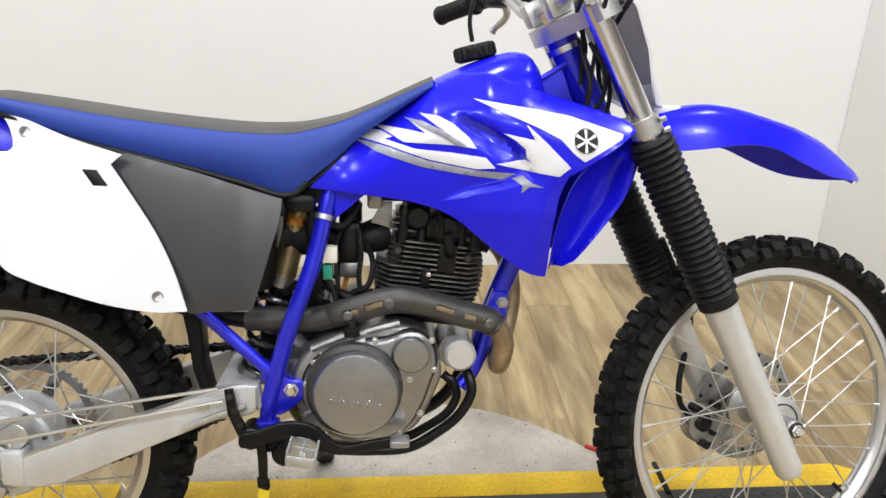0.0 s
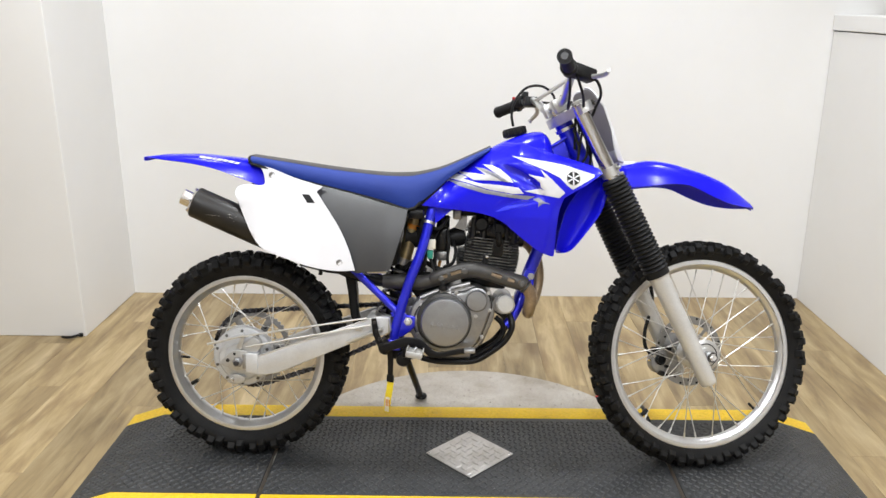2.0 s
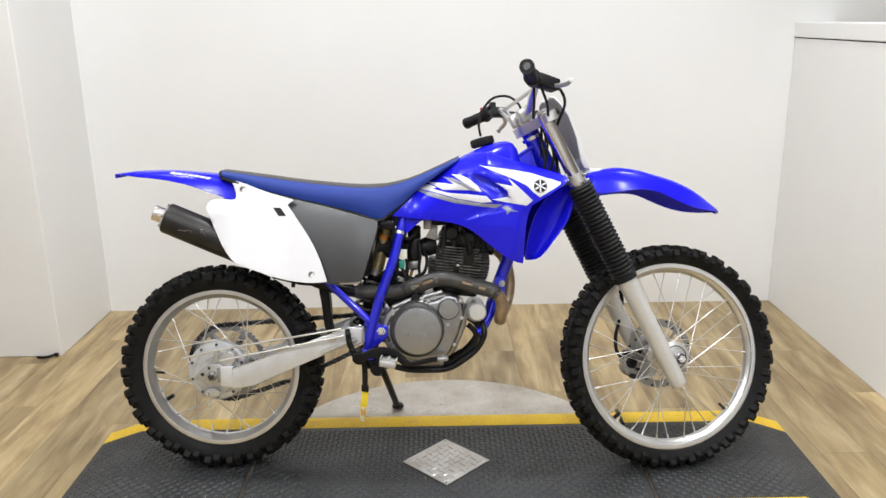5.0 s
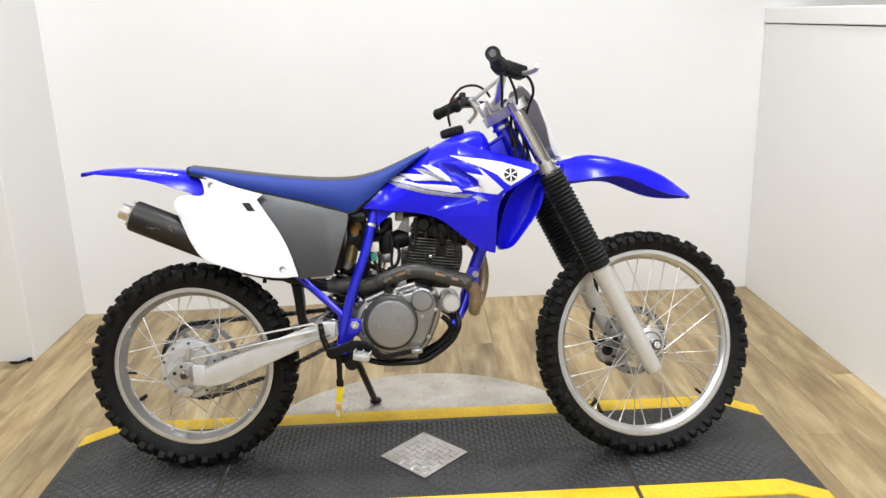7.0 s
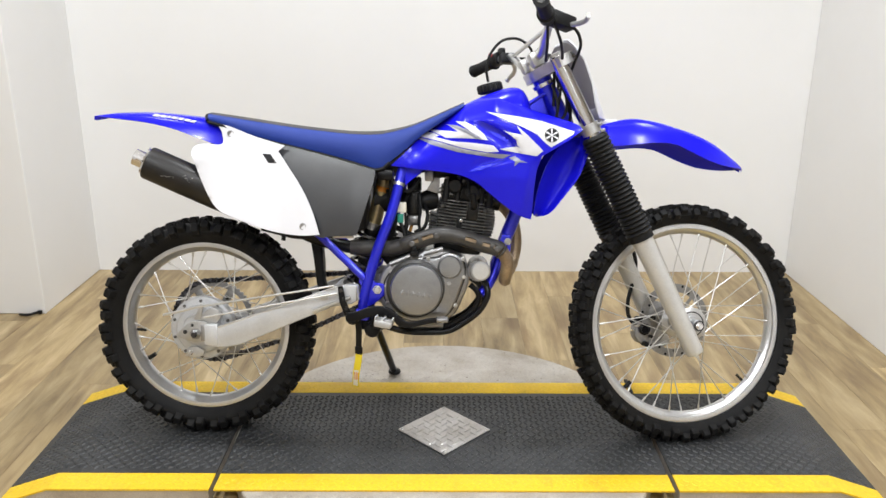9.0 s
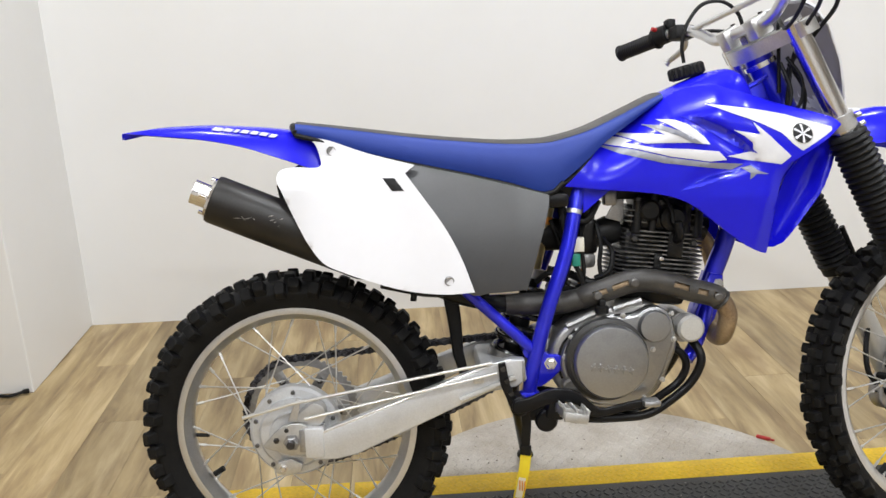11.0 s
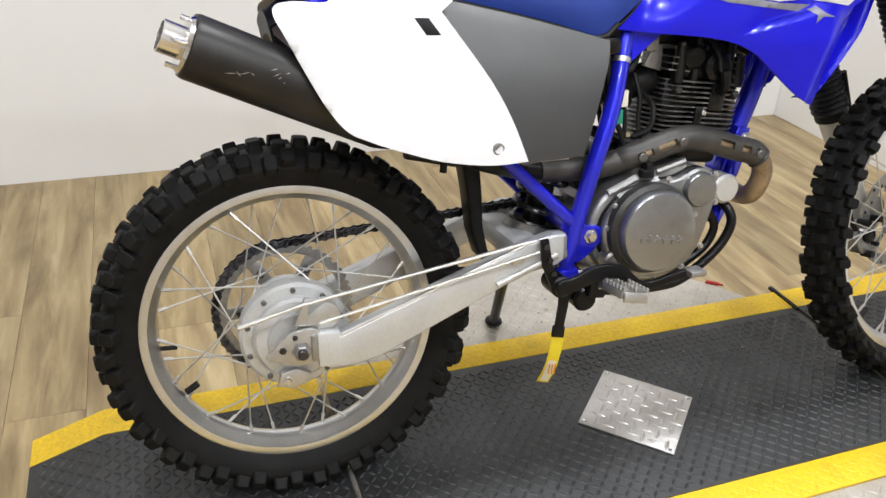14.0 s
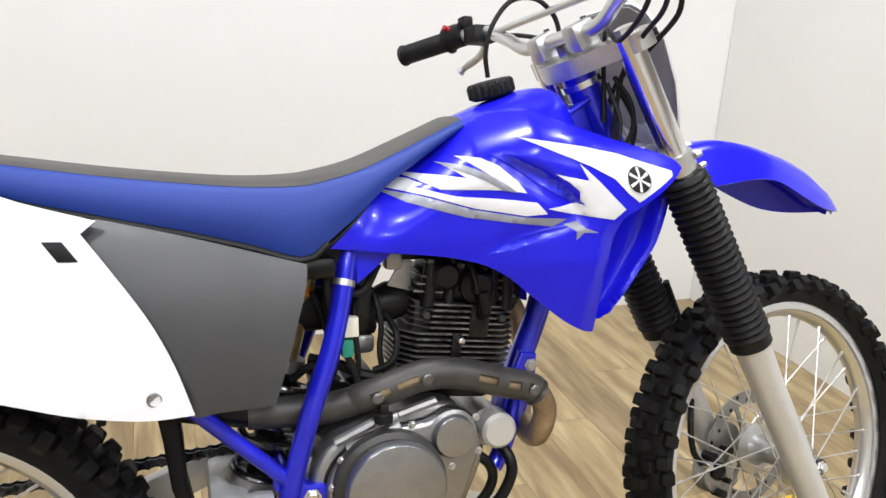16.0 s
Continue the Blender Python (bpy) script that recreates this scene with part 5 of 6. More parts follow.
def duct_y(x, z):
    """How far out the air duct behind the shroud stands: hollow beside the shroud, with a raised outer rim."""
    near = float(np.interp(z, (0.63, 0.70, 0.768, 0.805, 0.835, 0.858), (0.236, 0.245, 0.266, 0.288, 0.312, 0.350)))
    far = float(np.interp(z, (0.63, 0.643, 0.686, 0.746, 0.822, 0.858), (0.258, 0.286, 0.322, 0.364, 0.388, 0.376)))
    t = (x - near) / (far - near)
    hollow = 0.030 * math.sin(math.pi * min(1.0, max(0.0, t)))
    return -0.112 + 0.058 * t + hollow - 0.018 * smoothstep(t, 0.74, 0.94) - 0.020 * smoothstep(z, 0.76, 0.86) * (1 - t)


SHROUD = outline([(-0.148, 0.768), (-0.065, 0.848), (0.047, 0.930), (0.090, 0.950), (0.135, 0.950), (0.165, 0.938), (0.247, 0.913), (0.302, 0.896), (0.346, 0.880), (0.358, 0.866), (0.318, 0.838), (0.252, 0.797),
                  (0.240, 0.76), (0.234, 0.709), (0.231, 0.640), (0.224, 0.630), (0.184, 0.647), (0.138, 0.681), (0.076, 0.730), (0.014, 0.750), (-0.081, 0.760)], 4, sharp=(0, 2, 9, 11))
for flipped in (False, True):
    bm = sheet(SHROUD, shroud_y, 0.004, 0.0065)
    shroud = part("shroud", flip(bm) if flipped else bm, BLUE, bike, "glossy blue tank shroud", 50)
    DUCT = outline([(0.374, 0.856), (0.388, 0.822), (0.366, 0.750), (0.322, 0.686), (0.286, 0.643), (0.250, 0.630), (0.236, 0.640), (0.245, 0.700), (0.266, 0.768), (0.288, 0.805), (0.312, 0.835)], 4, sharp=(0, 5, 6))
    bm = sheet(DUCT, duct_y, 0.004, 0.008)
    part("duct", flip(bm) if flipped else bm, BLUE, shroud, smooth=50)
    if not flipped:
        right_shroud = shroud
seam = [(x, shroud_y(x, z) - 0.0005, z) for x, z in ((-0.150, 0.772), (-0.128, 0.790), (-0.100, 0.817), (-0.065, 0.851), (-0.010, 0.890), (0.040, 0.927))]
part("front_piping", tube(curve(seam), 0.0020, 8), BLACK, seat, "black seam along the seat front")


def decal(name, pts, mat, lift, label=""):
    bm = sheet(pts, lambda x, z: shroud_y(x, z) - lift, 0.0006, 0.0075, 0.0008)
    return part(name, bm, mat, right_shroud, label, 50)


decal("white_slash", [(-0.085, 0.850), (-0.074, 0.861), (-0.036, 0.858), (-0.018, 0.850), (-0.030, 0.846), (0.018, 0.834), (0.075, 0.830), (0.125, 0.824), (0.140, 0.808), (0.110, 0.806), (0.040, 0.818), (-0.022, 0.836)], DECAL_WHITE, 0.0022, "jagged white graphic")
decal("grey_slash", [(-0.084, 0.846), (-0.022, 0.834), (0.040, 0.816), (0.110, 0.804), (0.172, 0.800), (0.150, 0.790), (0.100, 0.796), (0.030, 0.806), (-0.042, 0.826)], DECAL_GREY, 0.0018, "grey shadow graphic")
decal("white_spike", [(-0.051, 0.867), (0.006, 0.862), (0.033, 0.858), (0.004, 0.879), (0.040, 0.871), (0.062, 0.862), (0.024, 0.888), (0.052, 0.885), (0.075, 0.874), (0.100, 0.853), (0.111, 0.837), (0.085, 0.841), (0.050, 0.8425), (0.000, 0.843), (-0.018, 0.8525), (-0.030, 0.858)], DECAL_WHITE, 0.0022, "jagged white graphic")
decal("grey_spike", [(0.000, 0.880), (0.030, 0.876), (0.058, 0.864), (0.085, 0.848), (0.098, 0.838), (0.080, 0.841), (0.055, 0.855), (0.025, 0.868)], DECAL_GREY, 0.0036, "grey graphic sliver")
decal("white_panel", [(0.105, 0.912), (0.153, 0.9045), (0.198, 0.898), (0.253, 0.888), (0.335, 0.862), (0.333, 0.855), (0.274, 0.820), (0.258, 0.832), (0.238, 0.853), (0.202, 0.871), (0.150, 0.892)], DECAL_WHITE, 0.0022, "white graphic panel")
decal("white_fork", [(0.150, 0.862), (0.172, 0.857), (0.198, 0.852), (0.184, 0.876), (0.214, 0.850), (0.254, 0.811), (0.237, 0.797), (0.171, 0.808), (0.140, 0.815), (0.187, 0.822), (0.184, 0.838), (0.170, 0.850)], DECAL_WHITE, 0.0022, "white graphic fork")
decal("grey_flash", [(0.165, 0.793), (0.183, 0.797), (0.195, 0.787), (0.214, 0.780), (0.192, 0.781), (0.180, 0.771), (0.181, 0.783)], DECAL_GREY, 0.0022, "small grey graphic")
# The shade under the scoop's upper edge is laid on as a blue sheet.
decal("scoop_shade", outline([(0.060, 0.892), (0.090, 0.887), (0.129, 0.871), (0.163, 0.847), (0.194, 0.818), (0.157, 0.833), (0.118, 0.857), (0.090, 0.876)], 3, sharp=(0, 4)), BLUE_FRAME, 0.0028, "blue sheet drawn for the shade in the moulded scoop")
# Same for the lower crease: its dark line is a thin blue sheet.
decal("crease_shade", outline([(0.060, 0.754), (0.100, 0.774), (0.140, 0.785), (0.182, 0.793), (0.140, 0.778), (0.100, 0.762)], 3, sharp=(0, 3)), BLUE_FRAME, 0.0016, "thin blue sheet drawn for the shade in the crease")
for name, r, mat, lift, label in (("badge_ring", 0.0205, FORK_SILVER, 0.0030, "pale badge ring"), ("badge", 0.0182, BLACK, 0.0038, "round black badge")):
    decal(name, [(0.2755 + r * math.cos(a), 0.8515 + r * math.sin(a)) for a in np.linspace(0, 2 * math.pi, 33)[:-1]], mat, lift, label)
for k in range(6):
    a = radians(60 * k + 30)
    ux, uz = math.cos(a), math.sin(a)
    decal("badge_bar", [(0.2755 + u * ux - w * uz, 0.8515 + u * uz + w * ux) for u, w in ((0.001, -0.0010), (0.0165, -0.0023), (0.0172, 0.0), (0.0165, 0.0023), (0.001, 0.0010))], DECAL_WHITE, 0.0048)

xs = list(np.linspace(-0.11, 0.232, 30))
shape = table(xs, [(-0.11, 0.800, 0.062, 0.795), (-0.05, 0.850, 0.066, 0.805), (0.02, 0.905, 0.072, 0.82), (0.046, 0.935, 0.074, 0.80), (0.10, 0.961, 0.076, 0.80), (0.150, 0.979, 0.074, 0.80), (0.185, 0.985, 0.070, 0.80),
                   (0.207, 0.978, 0.070, 0.80), (0.224, 0.953, 0.064, 0.80), (0.232, 0.925, 0.060, 0.80)])
rows = []
for x, (top, half, low) in zip(xs, shape):
    sec = [(0.0, top), (0.35, top - 0.001), (0.65, top - 0.005), (0.90, top - 0.014), (1.10, top - 0.029), (1.25, top - 0.052), (1.32, top - 0.085), (1.30, low - 0.01)]
    rows.append([(x, -half * a, z) for a, z in sec[::-1]] + [(x, half * a, z) for a, z in sec[1:]])
tank = part("fuel_tank", loft(rows, closed=True), BLUE, bike, "glossy blue fuel tank", 50)
bolt(Vector((0.166, -0.072, 0.938)), 0.006, tank, CHROME)
CAP_M = Matrix.Translation((0.121, 0, 0.970)) @ pose(0, 0, 0, 0, -14, 0) @ pose(0, 0, 0, 90)
stations = []
for r, h, rib in ((0.028, 0.0, 0), (0.033, 0.003, 0), (0.0335, 0.005, 1), (0.0335, 0.021, 1), (0.0315, 0.0255, 0.4), (0.026, 0.0265, 0), (0.024, 0.0245, 0), (0.010, 0.0255, 0)):
    stations.append([CAP_M @ Vector(((r + 0.0024 * rib * (k % 4 < 2)) * math.cos(math.pi * k / 40), h, (r + 0.0024 * rib * (k % 4 < 2)) * math.sin(math.pi * k / 40))) for k in range(80)])
part("fuel_cap", loft(stations, closed=True), BLACK, tank, "black ribbed fuel cap", 30)
part("vent_hose", tube(curve([(0.113, 0, 1.000), (0.108, -0.004, 1.035), (0.118, -0.006, 1.075), (0.150, 0.0, 1.112), (0.195, 0.010, 1.118), (0.228, 0.015, 1.095), (0.240, 0.015, 1.06)]), 0.0038, 8), BLACK, tank, "black vent hose")

# ---- side panels and rear fender ----
def panel_y(x, z):
    flat = -0.084 - 0.18 * (x + 0.584) + 0.169 * (z - 0.851) - 0.006 * math.sin(max(0.0, min(1.0, (x + 0.69) / 0.36)) * math.pi)
    return flat - 0.048 * smoothstep(-x, 0.43, 0.65) * (1 - smoothstep(z, 0.785, 0.838))


WHITE_PANEL = outline([(-0.624, 0.876), (-0.586, 0.869), (-0.516, 0.843), (-0.430, 0.819), (-0.448, 0.804), (-0.424, 0.770), (-0.380, 0.705), (-0.351, 0.647), (-0.330, 0.586), (-0.386, 0.583), (-0.458, 0.592),
                       (-0.526, 0.614), (-0.571, 0.632), (-0.601, 0.648), (-0.626, 0.680), (-0.650, 0.726), (-0.673, 0.775), (-0.685, 0.803), (-0.679, 0.818), (-0.653, 0.822), (-0.613, 0.820), (-0.603, 0.826), (-0.611, 0.856)],
                      4, sharp=(0, 3, 4, 8, 21))
GREY_PANEL = outline([(-0.445, 0.822), (-0.325, 0.794), (-0.186, 0.756), (-0.188, 0.735), (-0.197, 0.700), (-0.231, 0.592), (-0.240, 0.585), (-0.30, 0.580), (-0.345, 0.582), (-0.46, 0.66), (-0.47, 0.78)], 4, sharp=(0, 2, 9))
for flipped in (False, True):
    bm = sheet(WHITE_PANEL, panel_y, 0.004, 0.010)
    white = part("side_panel", flip(bm) if flipped else bm, WHITE, bike, "white plastic side panel", 50)
    bm = sheet(GREY_PANEL, lambda x, z: -0.084 - 0.135 * (x + 0.584) + 0.155 * (z - 0.851) + 0.012 - 0.012 * (1 - ((z - 0.68) / 0.13) ** 2) + 0.06 * max(0.0, x + 0.235) ** 0.5 * 0.3, 0.004, 0.014)
    grey = part("airbox_cover", flip(bm) if flipped else bm, GREY, bike, "dark grey airbox cover", 50)
    if not flipped:
        hole = [(-0.490, 0.797), (-0.468, 0.796), (-0.451, 0.772), (-0.473, 0.7725)]
        part("vent_hole", sheet(hole, lambda x, z: panel_y(x, z) - 0.0012, 0.001, 0.01, 0.001), BLACK_PAINT, white, "dark vent opening")
        for x, z in ((-0.584, 0.850), (-0.375, 0.607)):
            part("screw", lathe([(0.0090, 0.002), (0.0090, -0.0012), (0.0075, -0.0016), (0.0065, 0.0002), (0.0025, 0.0002)], 20, Matrix.Translation((x, panel_y(x, z), z))), CAST, white, "round panel screw")
part("airbox", box((-0.44, -0.075, 0.585), (-0.215, 0.085, 0.79), 0.02), BLACK, bike, "black airbox")
part("lower_lip", tube([(-0.30, -0.130, 0.578), (-0.245, -0.135, 0.580)], 0.006, 8), ALU, bike)

xs = list(np.linspace(-0.998, -0.600, 30))
shape = table(xs, [(-0.998, 0.899, 0.8982, 0.008), (-0.960, 0.904, 0.895, 0.036), (-0.915, 0.9085, 0.890, 0.054), (-0.83, 0.910, 0.880, 0.068), (-0.754, 0.905, 0.864, 0.078), (-0.70, 0.900, 0.846, 0.084), (-0.66, 0.894, 0.832, 0.087),
                   (-0.63, 0.885, 0.821, 0.088), (-0.60, 0.874, 0.815, 0.086)])
rows = []
for x, (top, low, half) in zip(xs, shape):
    sec = [(0, top), (0.45, top - 0.002), (0.66, top - 0.006), (0.80, top - 0.3 * (top - low)), (0.92, low + 0.35 * (top - low)), (1.0, low)]
    rows.append([(x, 0.012 - half * a, z) for a, z in sec[::-1]] + [(x, 0.012 + half * a, z) for a, z in sec[1:]])
rear_fender = part("rear_fender", loft(rows, thick=0.003), BLUE, bike, "glossy blue plastic rear fender", 50)
for x, long in ((-0.800, 0.017), (-0.780, 0.015), (-0.764, 0.007), (-0.748, 0.014), (-0.730, 0.013), (-0.712, 0.014), (-0.695, 0.012)):
    top, low, half = table([x], [(-0.915, 0.9085, 0.890, 0.054), (-0.83, 0.910, 0.880, 0.068), (-0.754, 0.905, 0.864, 0.078), (-0.70, 0.900, 0.846, 0.084), (-0.63, 0.885, 0.821, 0.088)])[0]
    m = Matrix.Translation((x, 0.012 - half * 0.81 - 0.0016, top - 0.32 * (top - low) + 0.001)) @ Matrix.Rotation(radians(11), 4, "Y") @ Matrix.Rotation(radians(-24), 4, "X")
    bm = bmesh.new()
    corners = [(-long / 2 - 0.003, -0.0034), (long / 2 - 0.003, -0.0034), (long / 2 + 0.003, 0.0034), (-long / 2 + 0.003, 0.0034)]
    front = [bm.verts.new(m @ Vector((u, -0.0014, w))) for u, w in corners]
    rear = [bm.verts.new(m @ Vector((u, 0.0012, w))) for u, w in corners]
    bm.faces.new(front), bm.faces.new(rear[::-1])
    for k in range(4):
        bm.faces.new((front[k], front[(k + 1) % 4], rear[(k + 1) % 4], rear[k]))
    part("lettering_bar", bm, DECAL_WHITE, rear_fender, "white lettering bar")

# ---- fork and front end, turned with the steering ----
def leg_at(z, y):
    """The middle of a fork leg at the height z."""
    return Vector((0.286 + (1.019 - z) * math.tan(RAKE), y, z))


for s in (-1, 1):
    y = 0.1 * s
    fork = steered(part("fork", tube([leg_at(1.050, y), leg_at(0.60, y)], 0.0205, 24), CHROME, bike, "telescopic fork leg with a black rubber boot"))
    bm = bmesh.new()
    n = 24
    line, radii = [], []
    for k in range(n * 4 + 1):
        z = 0.842 - (0.842 - 0.580) * k / (n * 4)
        line.append(leg_at(z, y))
        radii.append((0.0325, 0.0362, 0.0382, 0.0362)[k % 4] * (0.92 if k < 3 else 1))
    add_tube(bm, line, radii, 24)
    part("boot", bm, BLACK, fork, "black corrugated rubber boot", 25)
    part("boot_band", tube([leg_at(0.585, y), leg_at(0.566, y)], 0.0345, 24), BLACK, fork)
    part("lower_leg", tube([leg_at(0.575, y), leg_at(0.560, y), leg_at(0.50, y), leg_at(0.30, y), leg_at(0.262, y), leg_at(0.256, y), leg_at(0.252, y), leg_at(0.2515, y)], [0.0300, 0.0292, 0.0268, 0.0250, 0.0242, 0.0236, 0.0215, 0.008], 24), FORK_SILVER, fork, "silver lower fork leg")
    part("axle_lug", slab(outline([(0.625, 0.375), (0.690, 0.352), (0.712, 0.327), (0.690, 0.302), (0.655, 0.280)], 3), y - 0.016 if s < 0 else y - 0.010, y + 0.010 if s < 0 else y + 0.016, 0.004), FORK_SILVER, fork) if s > 0 else None
    part("drain_screw", tube([leg_at(0.254, y), leg_at(0.246, y)], 0.007, 8), CHROME, fork)
    part("pinch_clamp", tube([leg_at(0.873, y), leg_at(0.848, y)], 0.0265, 20), ALU, fork)
    for k in (-1, 1):
        p = leg_at(0.861 + 0.008 * k, y)
        part("clamp_bolt", tube([p + Vector((0.016, -0.024, 0)), p + Vector((0.027, -0.024, 0.004))], 0.0050, 6), CAST, fork)
    part("cap", lathe([(0.017, 0), (0.017, 0.008), (0.010, 0.010)], 6, Matrix.Translation(leg_at(1.05, y)) @ Vector((0, 1, 0)).rotation_difference(AXIS).to_matrix().to_4x4()), ALU, fork)
for k, pts in enumerate((((0.300, -0.045, 1.00), (0.322, -0.062, 0.955), (0.318, -0.060, 0.905), (0.275, -0.045, 0.872)), ((0.285, -0.050, 0.99), (0.300, -0.066, 0.93), (0.285, -0.062, 0.885), (0.240, -0.050, 0.870)),
                         ((0.310, -0.030, 0.99), (0.336, -0.045, 0.935), (0.335, -0.040, 0.88)))):
    part("head_cable", tube(curve(pts), 0.0038, 8), BLACK, head, "black control cable")
part("lock_ring", tube([AXIS_AT - AXIS * 0.002, AXIS_AT - AXIS * 0.012], 0.033, 24), CHROME, head)
ACROSS = Matrix.Translation((0.262, 0, 1.024)) @ Matrix.Rotation(-RAKE, 4, "Y")
bm = bmesh.new()
plan = outline([(-0.045, -0.028), (-0.03, -0.055), (0.0, -0.100), (0.012, -0.128), (0.045, -0.126), (0.052, -0.10), (0.040, -0.06), (0.036, 0), (0.040, 0.06), (0.052, 0.10), (0.045, 0.126), (0.012, 0.128), (0.0, 0.100), (-0.03, 0.055), (-0.045, 0.028)], 3)
lo = [bm.verts.new(ACROSS @ Vector((x, y, -0.012))) for x, y in plan]
hi = [bm.verts.new(ACROSS @ Vector((x, y, 0.016))) for x, y in plan]
bm.faces.new(lo), bm.faces.new(hi[::-1])
for k in range(len(plan)):
    n = (k + 1) % len(plan)
    bm.faces.new((lo[k], lo[n], hi[n], hi[k]))
bmesh.ops.bevel(bm, geom=[e for e in bm.edges if e.calc_face_angle(0) > 1.0], offset=0.003, segments=2, affect="EDGES")
triple = steered(part("triple_clamp", bm, ALU, bike, "aluminium upper triple clamp", 35))
part("stem_nut", tube([AXIS_AT + AXIS * 0.040, AXIS_AT + AXIS * 0.058], 0.016, 6), CHROME, triple)
for y in (-0.126, -0.119):
    part("pinch_bolt", tube([ACROSS @ Vector((0.050, y + 0.012, 0.002 + (y + 0.126))), ACROSS @ Vector((0.058, y + 0.004, 0.002 + (y + 0.126)))], 0.006, 6), CHAIN, triple)
lower = leg_at(0.861, 0)
part("lower_clamp", box((lower.x - 0.045, -0.10, 0.850), (lower.x + 0.015, 0.10, 0.872), 0.006), CAST, triple)
for s in (-1, 1):
    m = Matrix.Translation((0.235, 0.045 * s, 1.052))
    part("bar_clamp", box((-0.022, -0.016, -0.018), (0.022, 0.016, 0.024), 0.007, m @ Matrix.Rotation(-RAKE, 4, "Y")), ALU, triple)
    part("clamp_screw", tube([m @ Vector((0.008, 0, 0.022)), m @ Vector((0.004, 0, 0.032))], 0.005, 6), CHAIN, triple)
BAR = [(0.232, 0.0, 1.060), (0.232, 0.085, 1.060), (0.228, 0.135, 1.085), (0.222, 0.185, 1.108), (0.205, 0.225, 1.113), (0.175, 0.30, 1.113), (0.139, 0.385, 1.112)]
LEFT_BAR = [(x + 0.05 * max(0.0, y - 0.2), y - 0.13 * max(0.0, y - 0.2), z - 0.075 * max(0.0, y - 0.2)) for x, y, z in BAR[1:]]
line = curve([(x, -y, z) for x, y, z in BAR[::-1]] + LEFT_BAR, 5)
bar = steered(part("handlebar", tube(line, 0.0112, 16), ALU_RIM, bike, "silver handlebar with a cross brace"))
part("cross_brace", tube([(0.222, -0.165, 1.104), (0.222, 0.165, 1.104)], 0.006, 12), ALU_RIM, bar)
for s in (-1, 1):
    a, b = Vector((0.187, 0.272 * s, 1.113)), Vector((0.139, 0.388 * s, 1.112))
    if s > 0:
        a, b = Vector((0.191, 0.262, 1.108)), Vector((0.148, 0.363, 1.098))
    way = (b - a).normalized()
    bm = bmesh.new()
    line, radii = [], []
    for k in range(41):
        line.append(a + (b - a) * k / 40)
        radii.append(0.023 if k < 2 else 0.0195 if k > 38 else 0.0168 + 0.0010 * (k % 2))
    add_tube(bm, line, radii, 20)
    grip = part("grip", bm, BLACK, bar, "ribbed black rubber grip", 30)
    part("end_ring", tube([b, b + way * 0.003], [0.011, 0.009], 16), GREY, grip)
    tip = b
    c = Vector((0.196, 0.250 * s, 1.113))
    part("control_housing", tube([c - way * 0.018, c - way * 0.016, c + way * 0.020, c + way * 0.022], [0.014, 0.021, 0.022, 0.015], 16), BLACK, bar, "black control housing")
    d = Vector((0.205, 0.215 * s, 1.113))
    if s < 0:
        mc = part("brake_reservoir", box((-0.030, -0.024, -0.016), (0.038, 0.020, 0.018), 0.006, Matrix.Translation((0.236, -0.222, 1.110)) @ pose(0, 0, 0, 0, 14, 12)), BLACK, bar, "black front brake reservoir")
        part("brake_lever", tube(curve([(0.258, -0.225, 1.100), (0.276, -0.27, 1.095), (0.274, -0.32, 1.091), (0.262, -0.362, 1.089)]), [0.0065] * 12 + [0.0055] * 5 + [0.0065, 0.0065], 10), ALU, bar, "silver brake lever")
        part("brake_hose", tube(curve([(0.262, -0.200, 1.108), (0.296, -0.185, 1.098), (0.316, -0.160, 1.066), (0.318, -0.10, 1.03), (0.330, 0.0, 0.98), (0.372, 0.06, 0.89)]), 0.0042, 8), BLACK, bar, "black brake hose")
        part("throttle_cable", tube(curve([(0.202, -0.238, 1.098), (0.214, -0.20, 1.055), (0.232, -0.13, 1.030), (0.262, -0.07, 1.060), (0.285, -0.035, 1.02), (0.285, -0.03, 0.93)]), 0.0038, 8), BLACK, bar)
        part("throttle_cable", tube(curve([(0.218, -0.245, 1.098), (0.250, -0.20, 1.06), (0.280, -0.12, 1.035), (0.300, -0.055, 0.99), (0.290, -0.04, 0.89)]), 0.0038, 8), BLACK, bar)
    else:
        part("clutch_perch", box((-0.016, -0.020, -0.016), (0.030, 0.020, 0.014), 0.005, Matrix.Translation((0.210, 0.205, 1.108))), BLACK, bar, "black clutch lever perch")
        part("clutch_lever", tube(curve([(0.232, 0.212, 1.100), (0.252, 0.25, 1.090), (0.258, 0.285, 1.082), (0.254, 0.315, 1.074), (0.248, 0.328, 1.066)]), [0.007] * 15 + [0.006] * 4 + [0.008, 0.009], 10), ALU, bar, "silver clutch lever")
        part("kill_button", tube([c + Vector((-0.018, -0.004, 0.010)), c + Vector((-0.028, -0.005, 0.013))], 0.0048, 12), RED, bar, "red stop button")
        part("clutch_cable", tube(curve([(0.222, 0.185, 1.102), (0.250, 0.12, 1.090), (0.290, 0.05, 1.06), (0.315, 0.02, 1.0), (0.300, 0.035, 0.92)]), 0.0038, 8), BLACK, bar)
        part("choke_knob", box((-0.010, -0.012, 0.0), (0.010, 0.012, 0.022), 0.004, Matrix.Translation((0.205, 0.232, 1.122))), BLACK, bar)
